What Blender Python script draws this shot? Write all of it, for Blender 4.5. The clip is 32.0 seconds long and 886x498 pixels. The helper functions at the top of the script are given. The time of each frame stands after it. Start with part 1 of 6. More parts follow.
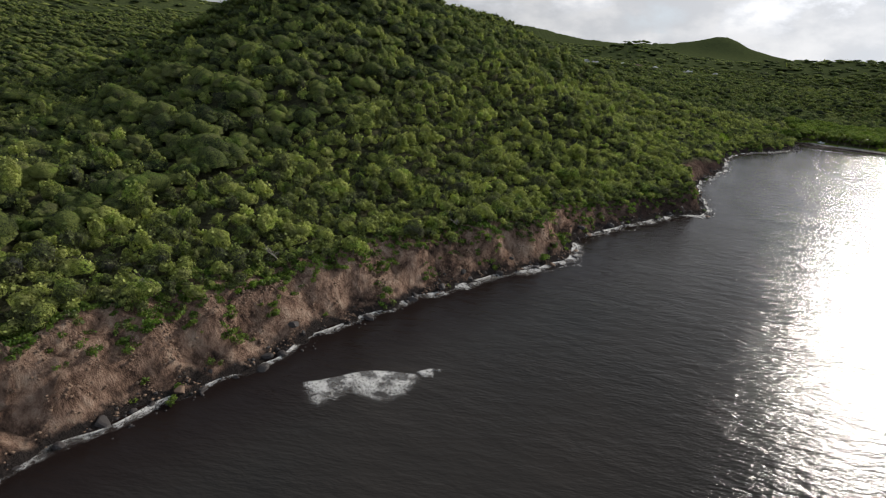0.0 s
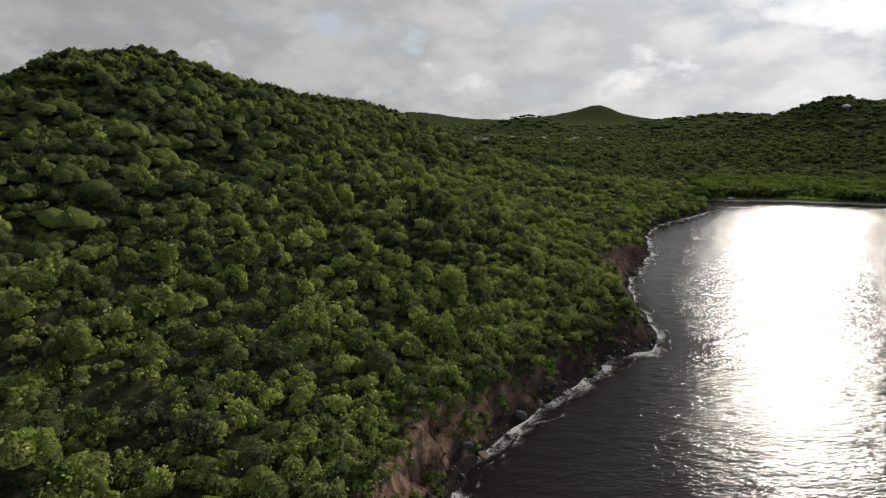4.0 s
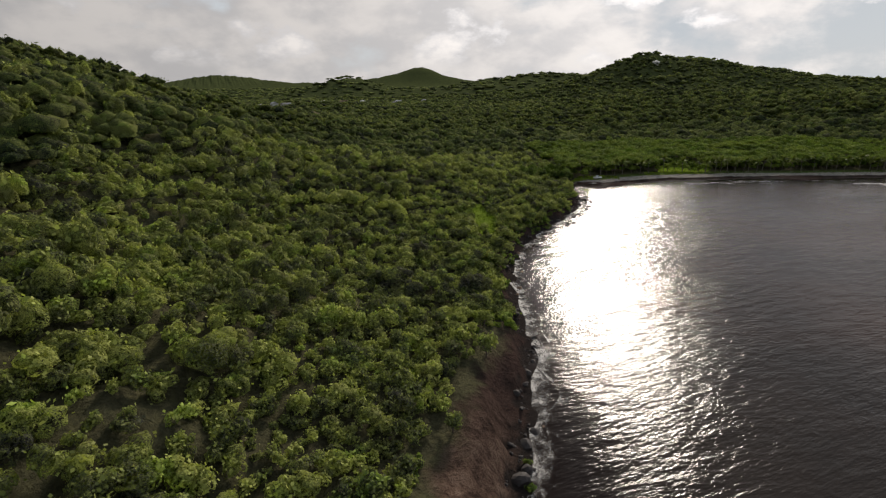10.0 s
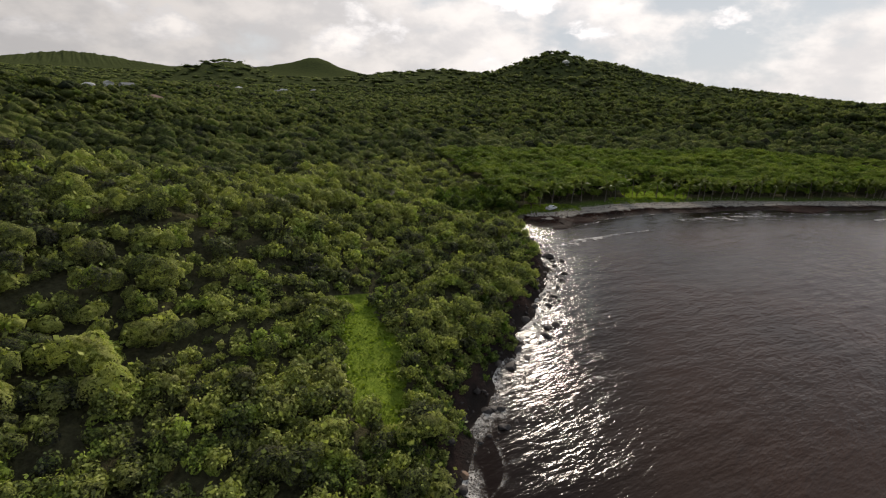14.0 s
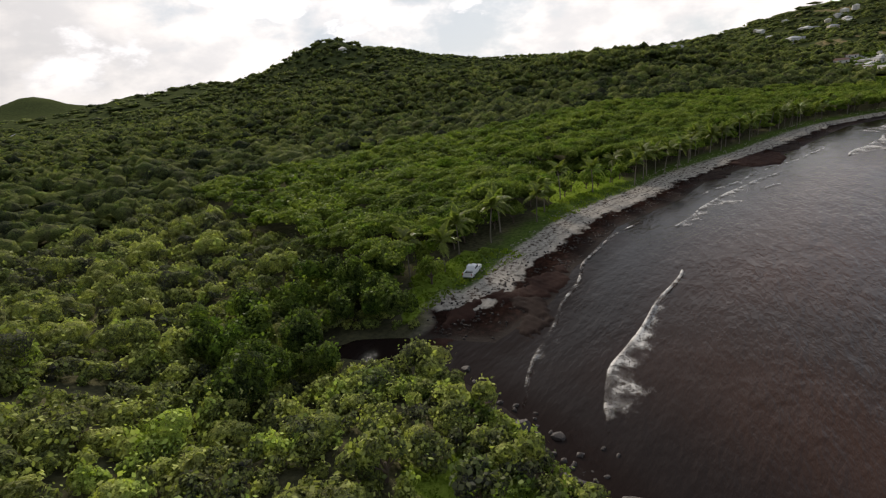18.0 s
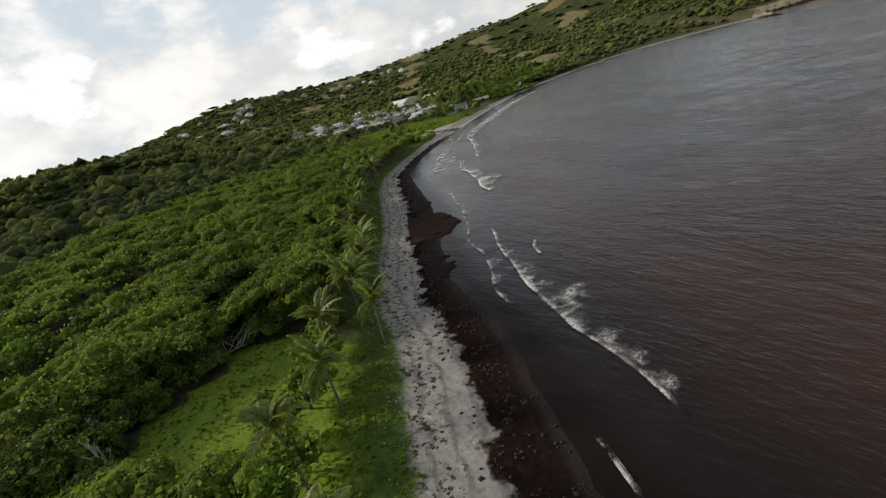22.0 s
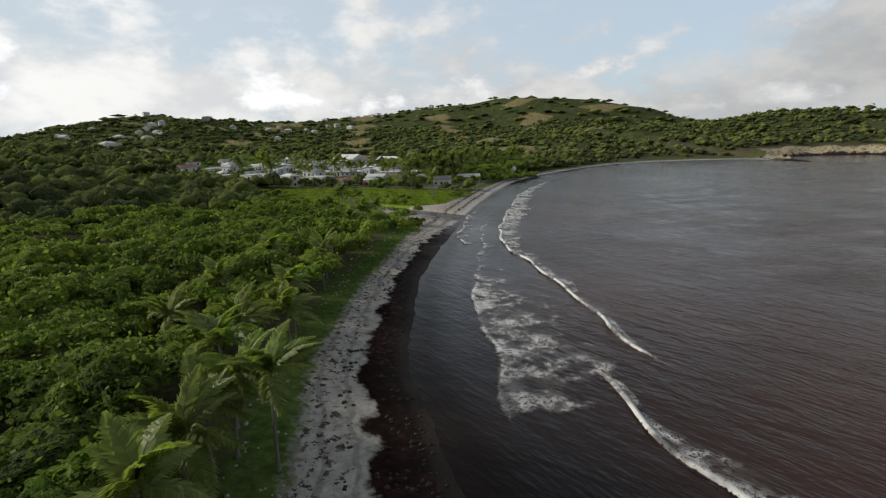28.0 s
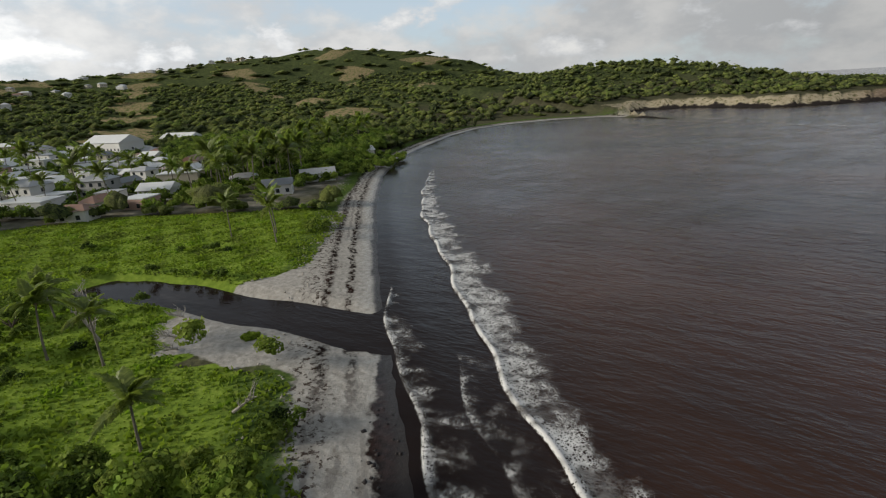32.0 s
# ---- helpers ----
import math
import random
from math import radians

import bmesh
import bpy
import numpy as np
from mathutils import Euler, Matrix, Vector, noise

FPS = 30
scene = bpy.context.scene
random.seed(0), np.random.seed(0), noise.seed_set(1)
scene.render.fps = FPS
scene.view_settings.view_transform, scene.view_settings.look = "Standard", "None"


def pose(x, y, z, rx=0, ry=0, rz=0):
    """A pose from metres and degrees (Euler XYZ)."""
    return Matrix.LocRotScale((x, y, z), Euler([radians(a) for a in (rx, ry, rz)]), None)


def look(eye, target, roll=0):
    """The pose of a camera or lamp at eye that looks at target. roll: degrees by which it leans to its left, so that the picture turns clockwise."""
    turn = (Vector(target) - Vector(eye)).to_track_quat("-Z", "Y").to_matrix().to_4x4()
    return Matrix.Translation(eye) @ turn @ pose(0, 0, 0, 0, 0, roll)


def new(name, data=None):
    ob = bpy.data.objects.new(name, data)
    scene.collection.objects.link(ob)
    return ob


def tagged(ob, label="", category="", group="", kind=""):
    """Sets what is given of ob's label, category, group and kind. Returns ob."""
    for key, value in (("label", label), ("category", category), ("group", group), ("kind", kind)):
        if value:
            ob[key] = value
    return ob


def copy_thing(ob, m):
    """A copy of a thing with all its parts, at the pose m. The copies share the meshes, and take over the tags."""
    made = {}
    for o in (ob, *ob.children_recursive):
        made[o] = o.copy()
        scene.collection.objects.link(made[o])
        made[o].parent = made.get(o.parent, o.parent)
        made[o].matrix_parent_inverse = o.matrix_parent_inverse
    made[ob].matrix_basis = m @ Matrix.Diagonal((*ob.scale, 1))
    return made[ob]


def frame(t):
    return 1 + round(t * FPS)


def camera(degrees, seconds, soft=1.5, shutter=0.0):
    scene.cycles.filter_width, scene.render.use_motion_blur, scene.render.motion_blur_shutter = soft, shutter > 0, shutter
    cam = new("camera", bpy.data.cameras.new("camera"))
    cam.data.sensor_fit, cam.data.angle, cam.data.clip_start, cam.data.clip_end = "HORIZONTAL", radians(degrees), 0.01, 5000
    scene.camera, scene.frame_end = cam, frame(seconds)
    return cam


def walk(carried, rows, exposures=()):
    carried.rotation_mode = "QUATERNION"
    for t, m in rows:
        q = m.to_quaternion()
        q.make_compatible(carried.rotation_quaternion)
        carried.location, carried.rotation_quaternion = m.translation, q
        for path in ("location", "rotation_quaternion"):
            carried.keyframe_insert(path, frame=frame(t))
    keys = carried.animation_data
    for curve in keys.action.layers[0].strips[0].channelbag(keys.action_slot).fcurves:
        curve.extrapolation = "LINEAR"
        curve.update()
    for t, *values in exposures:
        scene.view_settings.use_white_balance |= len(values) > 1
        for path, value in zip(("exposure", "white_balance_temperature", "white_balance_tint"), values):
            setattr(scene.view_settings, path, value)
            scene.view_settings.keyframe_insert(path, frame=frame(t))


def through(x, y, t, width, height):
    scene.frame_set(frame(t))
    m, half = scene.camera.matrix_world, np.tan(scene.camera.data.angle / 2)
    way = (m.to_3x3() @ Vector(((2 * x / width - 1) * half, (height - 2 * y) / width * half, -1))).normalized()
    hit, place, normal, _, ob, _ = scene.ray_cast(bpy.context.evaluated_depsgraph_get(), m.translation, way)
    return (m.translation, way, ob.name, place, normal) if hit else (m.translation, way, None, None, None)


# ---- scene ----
# ---- camera ----
cam = camera(83.4, 32.0, soft=1.2)
PATH = (
    (0.0, pose(-355.2, -640.8, 68.9, 65.11, -5.36, 6.00)),
    (0.5, pose(-351.9, -629.4, 68.3, 68.06, -4.88, 6.05)),
    (1.0, pose(-348.7, -617.9, 67.7, 72.61, -4.84, 2.81)),
    (1.5, pose(-345.5, -606.2, 67.2, 74.58, 0.06, -1.36)),
    (2.0, pose(-342.0, -594.4, 66.7, 75.16, -0.49, -0.74)),
    (2.5, pose(-338.3, -582.4, 66.4, 73.87, -1.86, -1.20)),
    (3.0, pose(-334.6, -570.3, 66.0, 73.46, -2.05, -1.95)),
    (3.5, pose(-331.0, -558.4, 65.8, 74.14, -1.48, -2.09)),
    (4.0, pose(-327.4, -546.1, 65.5, 74.79, -0.19, -5.03)),
    (4.5, pose(-323.6, -533.8, 65.0, 75.32, -0.65, -7.88)),
    (5.0, pose(-319.4, -521.4, 64.5, 74.98, -1.77, -9.58)),
    (5.5, pose(-314.9, -508.9, 63.8, 74.26, -2.42, -10.79)),
    (6.0, pose(-310.1, -496.5, 63.1, 73.37, -1.85, -12.14)),
    (6.5, pose(-305.2, -484.1, 62.5, 72.37, 0.19, -14.28)),
    (7.0, pose(-300.2, -471.8, 61.9, 71.16, 1.97, -17.86)),
    (7.5, pose(-295.0, -459.9, 61.3, 71.30, 2.07, -20.24)),
    (8.0, pose(-289.3, -448.1, 60.6, 71.48, 3.11, -23.08)),
    (8.5, pose(-283.2, -436.6, 59.6, 72.21, 2.18, -22.69)),
    (9.0, pose(-276.8, -424.9, 58.7, 72.57, 1.14, -21.90)),
    (9.5, pose(-270.3, -413.4, 57.7, 71.87, 0.68, -22.11)),
    (10.0, pose(-263.5, -401.9, 56.6, 70.99, 0.21, -24.04)),
    (10.5, pose(-256.7, -390.1, 55.2, 70.15, 0.14, -25.75)),
    (11.0, pose(-249.8, -378.4, 54.0, 70.95, -0.62, -25.93)),
    (11.5, pose(-242.8, -366.3, 52.9, 71.83, -1.83, -26.46)),
    (12.0, pose(-235.8, -353.9, 52.1, 72.05, -2.23, -27.87)),
    (12.5, pose(-229.0, -341.5, 51.3, 71.49, -2.07, -30.80)),
    (13.0, pose(-222.1, -329.1, 50.1, 71.19, -3.38, -33.67)),
    (13.5, pose(-214.9, -316.7, 48.6, 70.72, -3.84, -34.23)),
    (14.0, pose(-207.9, -304.5, 46.8, 70.94, -3.01, -34.96)),
    (14.5, pose(-200.4, -292.6, 45.1, 71.66, -0.77, -38.96)),
    (15.0, pose(-192.2, -281.2, 43.5, 72.28, 0.08, -41.91)),
    (15.5, pose(-183.5, -270.1, 41.9, 72.23, 0.37, -44.20)),
    (16.0, pose(-174.5, -259.3, 40.3, 71.50, 0.48, -46.23)),
    (16.5, pose(-165.4, -248.7, 39.0, 70.38, 0.54, -48.38)),
    (17.0, pose(-156.4, -238.3, 37.8, 69.78, 1.35, -51.03)),
    (17.5, pose(-147.3, -228.2, 36.7, 70.33, 2.48, -52.81)),
    (18.0, pose(-138.1, -218.5, 35.3, 70.47, 5.43, -59.52)),
    (18.5, pose(-128.5, -209.5, 33.9, 70.41, 8.42, -66.22)),
    (19.0, pose(-118.2, -201.2, 32.4, 70.07, 10.63, -73.38)),
    (19.5, pose(-107.5, -194.0, 31.0, 71.66, 11.68, -79.38)),
    (20.0, pose(-96.8, -188.0, 29.9, 74.20, 12.53, -86.23)),
    (20.5, pose(-85.9, -183.3, 29.5, 75.63, 15.19, -95.31)),
    (21.0, pose(-74.6, -180.3, 29.7, 73.91, 17.39, -105.45)),
    (21.5, pose(-63.8, -178.9, 30.2, 72.72, 15.90, -112.44)),
    (22.0, pose(-53.3, -178.7, 30.8, 70.60, 15.08, -119.73)),
    (22.5, pose(-43.3, -179.7, 31.0, 69.36, 13.60, -122.89)),
    (23.0, pose(-33.0, -181.8, 31.0, 70.06, 12.56, -121.95)),
    (23.5, pose(-22.3, -184.8, 30.5, 70.94, 11.88, -120.05)),
    (24.0, pose(-11.6, -188.5, 29.7, 71.02, 11.05, -120.79)),
    (24.5, pose(-0.9, -192.8, 29.1, 70.95, 9.88, -122.82)),
    (25.0, pose(9.9, -197.6, 28.6, 71.87, 8.73, -123.41)),
    (25.5, pose(21.0, -202.8, 28.0, 72.16, 7.87, -123.47)),
    (26.0, pose(31.9, -207.5, 26.8, 72.73, 7.69, -124.26)),
    (26.5, pose(42.7, -212.0, 25.4, 73.76, 6.14, -125.34)),
    (27.0, pose(53.3, -216.5, 24.1, 75.11, 3.73, -126.32)),
    (27.5, pose(63.8, -221.1, 23.3, 76.58, 1.72, -126.77)),
    (28.0, pose(74.0, -226.1, 23.3, 78.01, 1.87, -126.29)),
    (28.5, pose(84.1, -231.5, 23.8, 79.23, 3.79, -127.48)),
    (29.0, pose(94.2, -237.2, 24.9, 79.24, 5.31, -130.79)),
    (29.5, pose(104.2, -243.2, 26.1, 79.09, 4.42, -134.53)),
    (30.0, pose(114.3, -249.4, 27.4, 79.10, 3.05, -137.76)),
    (30.5, pose(124.5, -255.9, 28.8, 78.70, 1.75, -140.16)),
    (31.0, pose(134.6, -262.7, 29.9, 78.17, 0.82, -141.73)),
    (31.5, pose(144.5, -270.1, 30.5, 77.03, 0.80, -143.47)),
    (32.0, pose(154.5, -277.6, 31.1, 72.14, 3.27, -147.05)),
)
walk(cam, PATH, exposures=((0, 0.6, 6350, 11), (1.3, 0.4, 6450, 11), (3, 0.28, 6500, 11), (9, 0.32, 6800, 13), (14, 0.5, 6900, 14), (18, 0.7, 6850, 14), (20, 0.46, 6750, 12), (22, 0.55, 6700, 10), (25, 0.7, 6650, 10), (28, 0.47, 6550, 9), (32, 0.44, 6500, 9)))

# ---- sky, sun ----
SUN_TURN, SUN_HIGH = 43.0, 24.0  # degrees clockwise from +y, and above the horizon


def nodes_of(tree):
    tree.nodes.clear()
    return tree.nodes, tree.links


def put(nodes, kind, operation="", blend="", **values):
    """A node, with its operation or blend and the inputs in_0, in_1 and so on."""
    n = nodes.new(kind)
    if operation:
        n.operation = operation
    if blend:
        n.data_type, n.blend_type = "RGBA", blend
    for key, value in values.items():
        n.inputs[int(key[3:])].default_value = value
    return n


def ramp(nodes, links, source, stops):
    r = nodes.new("ShaderNodeValToRGB")
    while len(r.color_ramp.elements) < len(stops):
        r.color_ramp.elements.new(0.5)
    for e, (at, colour) in zip(r.color_ramp.elements, stops):
        e.position, e.color = at, (*colour, 1)
    links.new(source, r.inputs[0])
    return r.outputs[0]


def mix(nodes, links, factor, a, b, blend="MIX"):
    m = put(nodes, "ShaderNodeMix", blend=blend)
    for slot, value in ((0, factor), (6, a), (7, b)):
        if isinstance(value, tuple):
            m.inputs[slot].default_value = (*value, 1)
        elif isinstance(value, (int, float)):
            m.inputs[slot].default_value = value
        else:
            links.new(value, m.inputs[slot])
    return m.outputs[2]


def calc(nodes, links, op, a, b=0.0, c=0.0, clamp=False):
    m = put(nodes, "ShaderNodeMath", operation=op)
    m.use_clamp = clamp
    for slot, value in enumerate((a, b, c)):
        if isinstance(value, (int, float)):
            m.inputs[slot].default_value = value
        else:
            links.new(value, m.inputs[slot])
    return m.outputs[0]


def span(nodes, links, source, a, b, lo=0.0, hi=1.0):
    m = put(nodes, "ShaderNodeMapRange")
    m.interpolation_type = "SMOOTHSTEP"
    links.new(source, m.inputs[0])
    for slot, value in ((1, a), (2, b), (3, lo), (4, hi)):
        m.inputs[slot].default_value = value
    return m.outputs[0]


world = bpy.data.worlds.new("sky")
scene.world = world
world.use_nodes = True
N, L = nodes_of(world.node_tree)
sky = put(N, "ShaderNodeTexSky")
sky.sky_type, sky.sun_disc = "NISHITA", False
sky.sun_elevation, sky.sun_rotation = radians(SUN_HIGH), radians(SUN_TURN)
sky.air_density, sky.dust_density = 1.0, 2.0
coord = put(N, "ShaderNodeTexCoord")
part_z = put(N, "ShaderNodeSeparateXYZ")
L.new(coord.outputs["Generated"], part_z.inputs[0])
# the cloud layer thins overhead and closes up towards the horizon
flat = put(N, "ShaderNodeVectorMath", operation="MULTIPLY")
L.new(coord.outputs["Generated"], flat.inputs[0])
flat.inputs[1].default_value = (1.0, 1.0, 1.9)
big = put(N, "ShaderNodeTexNoise", in_2=3.1, in_3=8.0, in_4=0.58)
L.new(flat.outputs[0], big.inputs["Vector"])
puff = put(N, "ShaderNodeTexNoise", in_2=8.5, in_3=6.0, in_4=0.55)
L.new(flat.outputs[0], puff.inputs["Vector"])
south = put(N, "ShaderNodeVectorMath", operation="DOT_PRODUCT")
L.new(coord.outputs["Generated"], south.inputs[0])
south.inputs[1].default_value = (0.72, -0.69, 0.0)
cover = span(N, L, calc(N, L, "ADD", big.outputs[0], calc(N, L, "MULTIPLY_ADD", puff.outputs[0], 0.35, calc(N, L, "MULTIPLY_ADD", part_z.outputs[2], -0.3, calc(N, L, "MULTIPLY_ADD", south.outputs["Value"], -0.09, 0.05)))), 0.53, 0.70)
# light behind the cloud around the sun
aim = put(N, "ShaderNodeVectorMath", operation="DOT_PRODUCT")
L.new(coord.outputs["Generated"], aim.inputs[0])
a, e = radians(SUN_TURN), radians(SUN_HIGH)
aim.inputs[1].default_value = (math.sin(a) * math.cos(e), math.cos(a) * math.cos(e), math.sin(e))
halo = calc(N, L, "POWER", calc(N, L, "MAXIMUM", aim.outputs["Value"], 0.0), 22.0)
wide = calc(N, L, "POWER", calc(N, L, "MULTIPLY_ADD", aim.outputs["Value"], 0.5, 0.5), 1.6)
bright = calc(N, L, "ADD", calc(N, L, "MULTIPLY", halo, 2.6), calc(N, L, "MULTIPLY_ADD", wide, 3.6, 2.9))
shade = mix(N, L, span(N, L, puff.outputs[0], 0.38, 0.66), (0.77, 0.785, 0.805), (1.01, 1.005, 0.995))
grey = put(N, "ShaderNodeVectorMath", operation="SCALE")
bright = calc(N, L, "MULTIPLY", bright, calc(N, L, "MULTIPLY_ADD", south.outputs["Value"], 0.28, 0.98))
L.new(shade, grey.inputs[0]); L.new(calc(N, L, "MULTIPLY", bright, 0.8), grey.inputs["Scale"])
blue = put(N, "ShaderNodeVectorMath", operation="SCALE")
L.new(mix(N, L, 1.0, sky.outputs[0], (0.90, 1.0, 1.12), "MULTIPLY"), blue.inputs[0]); blue.inputs["Scale"].default_value = 1.0
veil = mix(N, L, calc(N, L, "MULTIPLY_ADD", wide, 0.4, 0.62, clamp=True), blue.outputs[0], (3.15, 3.55, 3.9))
full = mix(N, L, cover, veil, grey.outputs[0])
# heaped cumulus low over the horizon, grey below and white on top
heap = put(N, "ShaderNodeTexNoise", in_2=5.2, in_3=9.0, in_4=0.6)
L.new(flat.outputs[0], heap.inputs["Vector"])
low = calc(N, L, "MULTIPLY", span(N, L, part_z.outputs[2], 0.0, 0.06), span(N, L, part_z.outputs[2], 0.26, 0.10))
heaps = calc(N, L, "MULTIPLY", span(N, L, heap.outputs[0], 0.53, 0.60), low)
lit = put(N, "ShaderNodeVectorMath", operation="SCALE")
L.new(mix(N, L, span(N, L, heap.outputs[0], 0.56, 0.68), (0.98, 1.0, 1.03), (1.3, 1.29, 1.27)), lit.inputs[0]); L.new(calc(N, L, "MULTIPLY", bright, 0.78), lit.inputs["Scale"])
full = mix(N, L, heaps, full, lit.outputs[0])
high_up = put(N, "ShaderNodeVectorMath", operation="SCALE")
L.new(full, high_up.inputs[0]); L.new(span(N, L, part_z.outputs[2], 0.3, 0.85, 1.0, 0.58), high_up.inputs["Scale"])
back = put(N, "ShaderNodeBackground", in_1=0.13)
L.new(high_up.outputs[0], back.inputs[0])
L.new(back.outputs[0], put(N, "ShaderNodeOutputWorld").inputs[0])

sun = new("sun", bpy.data.lights.new("sun", "SUN"))
sun.data.energy, sun.data.angle, sun.data.color = 2.5, radians(10.0), (1.0, 0.93, 0.82)
sun.matrix_world = look((0, 0, 0), (-math.sin(a) * math.cos(e), -math.cos(a) * math.cos(e), -math.sin(e)))


# ---- materials ----
def material(name):
    m = bpy.data.materials.new(name)
    m.use_nodes = True
    n, l = nodes_of(m.node_tree)
    shader = n.new("ShaderNodeBsdfPrincipled")
    l.new(shader.outputs[0], n.new("ShaderNodeOutputMaterial").inputs[0])
    return m, n, l, shader


def noise_at(n, l, scale, detail=4.0, rough=0.55, vector=None):
    t = put(n, "ShaderNodeTexNoise", in_2=scale, in_3=detail, in_4=rough)
    if vector is None:
        vector = put(n, "ShaderNodeNewGeometry").outputs["Position"]
    l.new(vector, t.inputs["Vector"])
    return t.outputs[0]


def bumped(n, l, shader, height, strength, distance):
    b = put(n, "ShaderNodeBump")
    b.inputs["Strength"].default_value, b.inputs["Distance"].default_value = strength, distance
    l.new(height, b.inputs["Height"])
    l.new(b.outputs[0], shader.inputs["Normal"])
    return b


def plain(name, colour, rough=0.7, metal=0.0, vary=0.25, scale=3.0, relief=0.02):
    """A painted or weathered surface: stains at two scales and a slight relief."""
    m, n, l, s = material(name)
    spot, grain = noise_at(n, l, scale), noise_at(n, l, scale * 9)
    dark = tuple(c * (1 - vary) for c in colour)
    l.new(mix(n, l, calc(n, l, "MULTIPLY_ADD", grain, 0.4, calc(n, l, "MULTIPLY", spot, 0.6)), dark, colour), s.inputs["Base Color"])
    s.inputs["Roughness"].default_value, s.inputs["Metallic"].default_value = rough, metal
    bumped(n, l, s, grain, 0.3, relief)
    return m


def foliage(name, stops, shine=0.6, through=0.45, gloss=0.2, spread=0.5, mass=0.0, gaps=0.0, dull=0.4):
    """Leaves: the tone changes from plant to plant and in patches over the slope. With mass, a crown's body of small
    leaves, so many to the metre, with the shade between them painted in.
    """
    m, n, l, s = material(name)
    geo = put(n, "ShaderNodeNewGeometry")
    patch = noise_at(n, l, 0.035, 3.0)
    tone = put(n, "ShaderNodeAttribute")
    tone.attribute_name = "tone"
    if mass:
        # dark noise puts the shade of the gaps between leaves into the colour
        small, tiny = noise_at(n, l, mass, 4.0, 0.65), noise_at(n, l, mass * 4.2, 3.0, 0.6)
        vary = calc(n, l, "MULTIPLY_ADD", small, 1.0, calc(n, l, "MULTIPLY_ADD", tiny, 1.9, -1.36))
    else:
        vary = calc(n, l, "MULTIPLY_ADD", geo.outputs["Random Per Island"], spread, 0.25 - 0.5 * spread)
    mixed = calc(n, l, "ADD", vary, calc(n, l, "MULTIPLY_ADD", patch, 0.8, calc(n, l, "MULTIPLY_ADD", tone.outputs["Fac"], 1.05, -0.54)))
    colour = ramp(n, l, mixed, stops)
    # some plants are dull and brownish, others fresh green
    kind = noise_at(n, l, 0.16, 2.0, 0.6)
    colour = mix(n, l, span(n, l, kind, 0.54, 0.66, 0.0, dull), colour, mix(n, l, mixed, (0.075, 0.068, 0.05), (0.20, 0.18, 0.115)))
    colour = mix(n, l, span(n, l, kind, 0.44, 0.34, 0.0, 0.5), colour, mix(n, l, 1.0, colour, (1.0, 1.3, 0.75), "MULTIPLY"))
    l.new(colour, s.inputs["Base Color"])
    s.inputs["Roughness"].default_value = shine
    s.inputs["Specular IOR Level"].default_value = gloss
    if mass:
        bumped(n, l, s, calc(n, l, "MULTIPLY_ADD", tiny, 0.7, small), 1.0, 1.1 / mass)
    leaf = put(n, "ShaderNodeBsdfTranslucent")
    l.new(mix(n, l, 1.0, colour, (1.0, 1.1, 0.55), "MULTIPLY"), leaf.inputs[0])
    both = put(n, "ShaderNodeMixShader", in_0=through * (0.75 if mass else 1.0))
    l.new(s.outputs[0], both.inputs[1]); l.new(leaf.outputs[0], both.inputs[2])
    outcome = both.outputs[0]
    if gaps:
        # small openings between the leaves
        airy = put(n, "ShaderNodeMixShader")
        l.new(span(n, l, calc(n, l, "MULTIPLY_ADD", small, 0.5, calc(n, l, "MULTIPLY", noise_at(n, l, mass * 3.0, 2.0, 0.5), 0.5)), gaps, gaps + 0.02), airy.inputs[0])
        l.new(put(n, "ShaderNodeBsdfTransparent").outputs[0], airy.inputs[1]); l.new(outcome, airy.inputs[2])
        outcome = airy.outputs[0]
    for node in n:
        if node.bl_idname == "ShaderNodeOutputMaterial":
            l.new(outcome, node.inputs[0])
    return m


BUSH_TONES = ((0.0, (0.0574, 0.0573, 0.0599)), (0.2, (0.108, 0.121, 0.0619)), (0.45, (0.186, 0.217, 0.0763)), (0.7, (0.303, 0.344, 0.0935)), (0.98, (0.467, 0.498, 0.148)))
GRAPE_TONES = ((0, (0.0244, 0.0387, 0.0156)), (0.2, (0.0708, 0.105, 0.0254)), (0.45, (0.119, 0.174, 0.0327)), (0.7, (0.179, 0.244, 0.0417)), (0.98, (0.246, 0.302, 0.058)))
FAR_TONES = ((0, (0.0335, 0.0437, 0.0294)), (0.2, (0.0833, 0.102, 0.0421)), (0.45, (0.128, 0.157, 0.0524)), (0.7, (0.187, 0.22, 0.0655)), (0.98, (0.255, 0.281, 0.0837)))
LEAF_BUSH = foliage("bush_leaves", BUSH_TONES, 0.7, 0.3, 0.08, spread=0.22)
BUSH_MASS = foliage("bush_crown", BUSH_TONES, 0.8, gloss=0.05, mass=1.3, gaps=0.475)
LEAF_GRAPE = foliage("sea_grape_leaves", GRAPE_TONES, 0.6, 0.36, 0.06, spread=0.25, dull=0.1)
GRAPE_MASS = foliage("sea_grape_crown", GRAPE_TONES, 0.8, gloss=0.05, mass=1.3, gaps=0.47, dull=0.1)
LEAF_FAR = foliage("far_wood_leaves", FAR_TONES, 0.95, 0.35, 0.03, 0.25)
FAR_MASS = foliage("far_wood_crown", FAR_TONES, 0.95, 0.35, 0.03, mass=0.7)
LEAF_PALM = foliage("palm_leaves", ((0.1, (0.18, 0.22, 0.06)), (0.5, (0.34, 0.38, 0.10)), (0.9, (0.54, 0.53, 0.18))), 0.45, 0.5, 0.25)
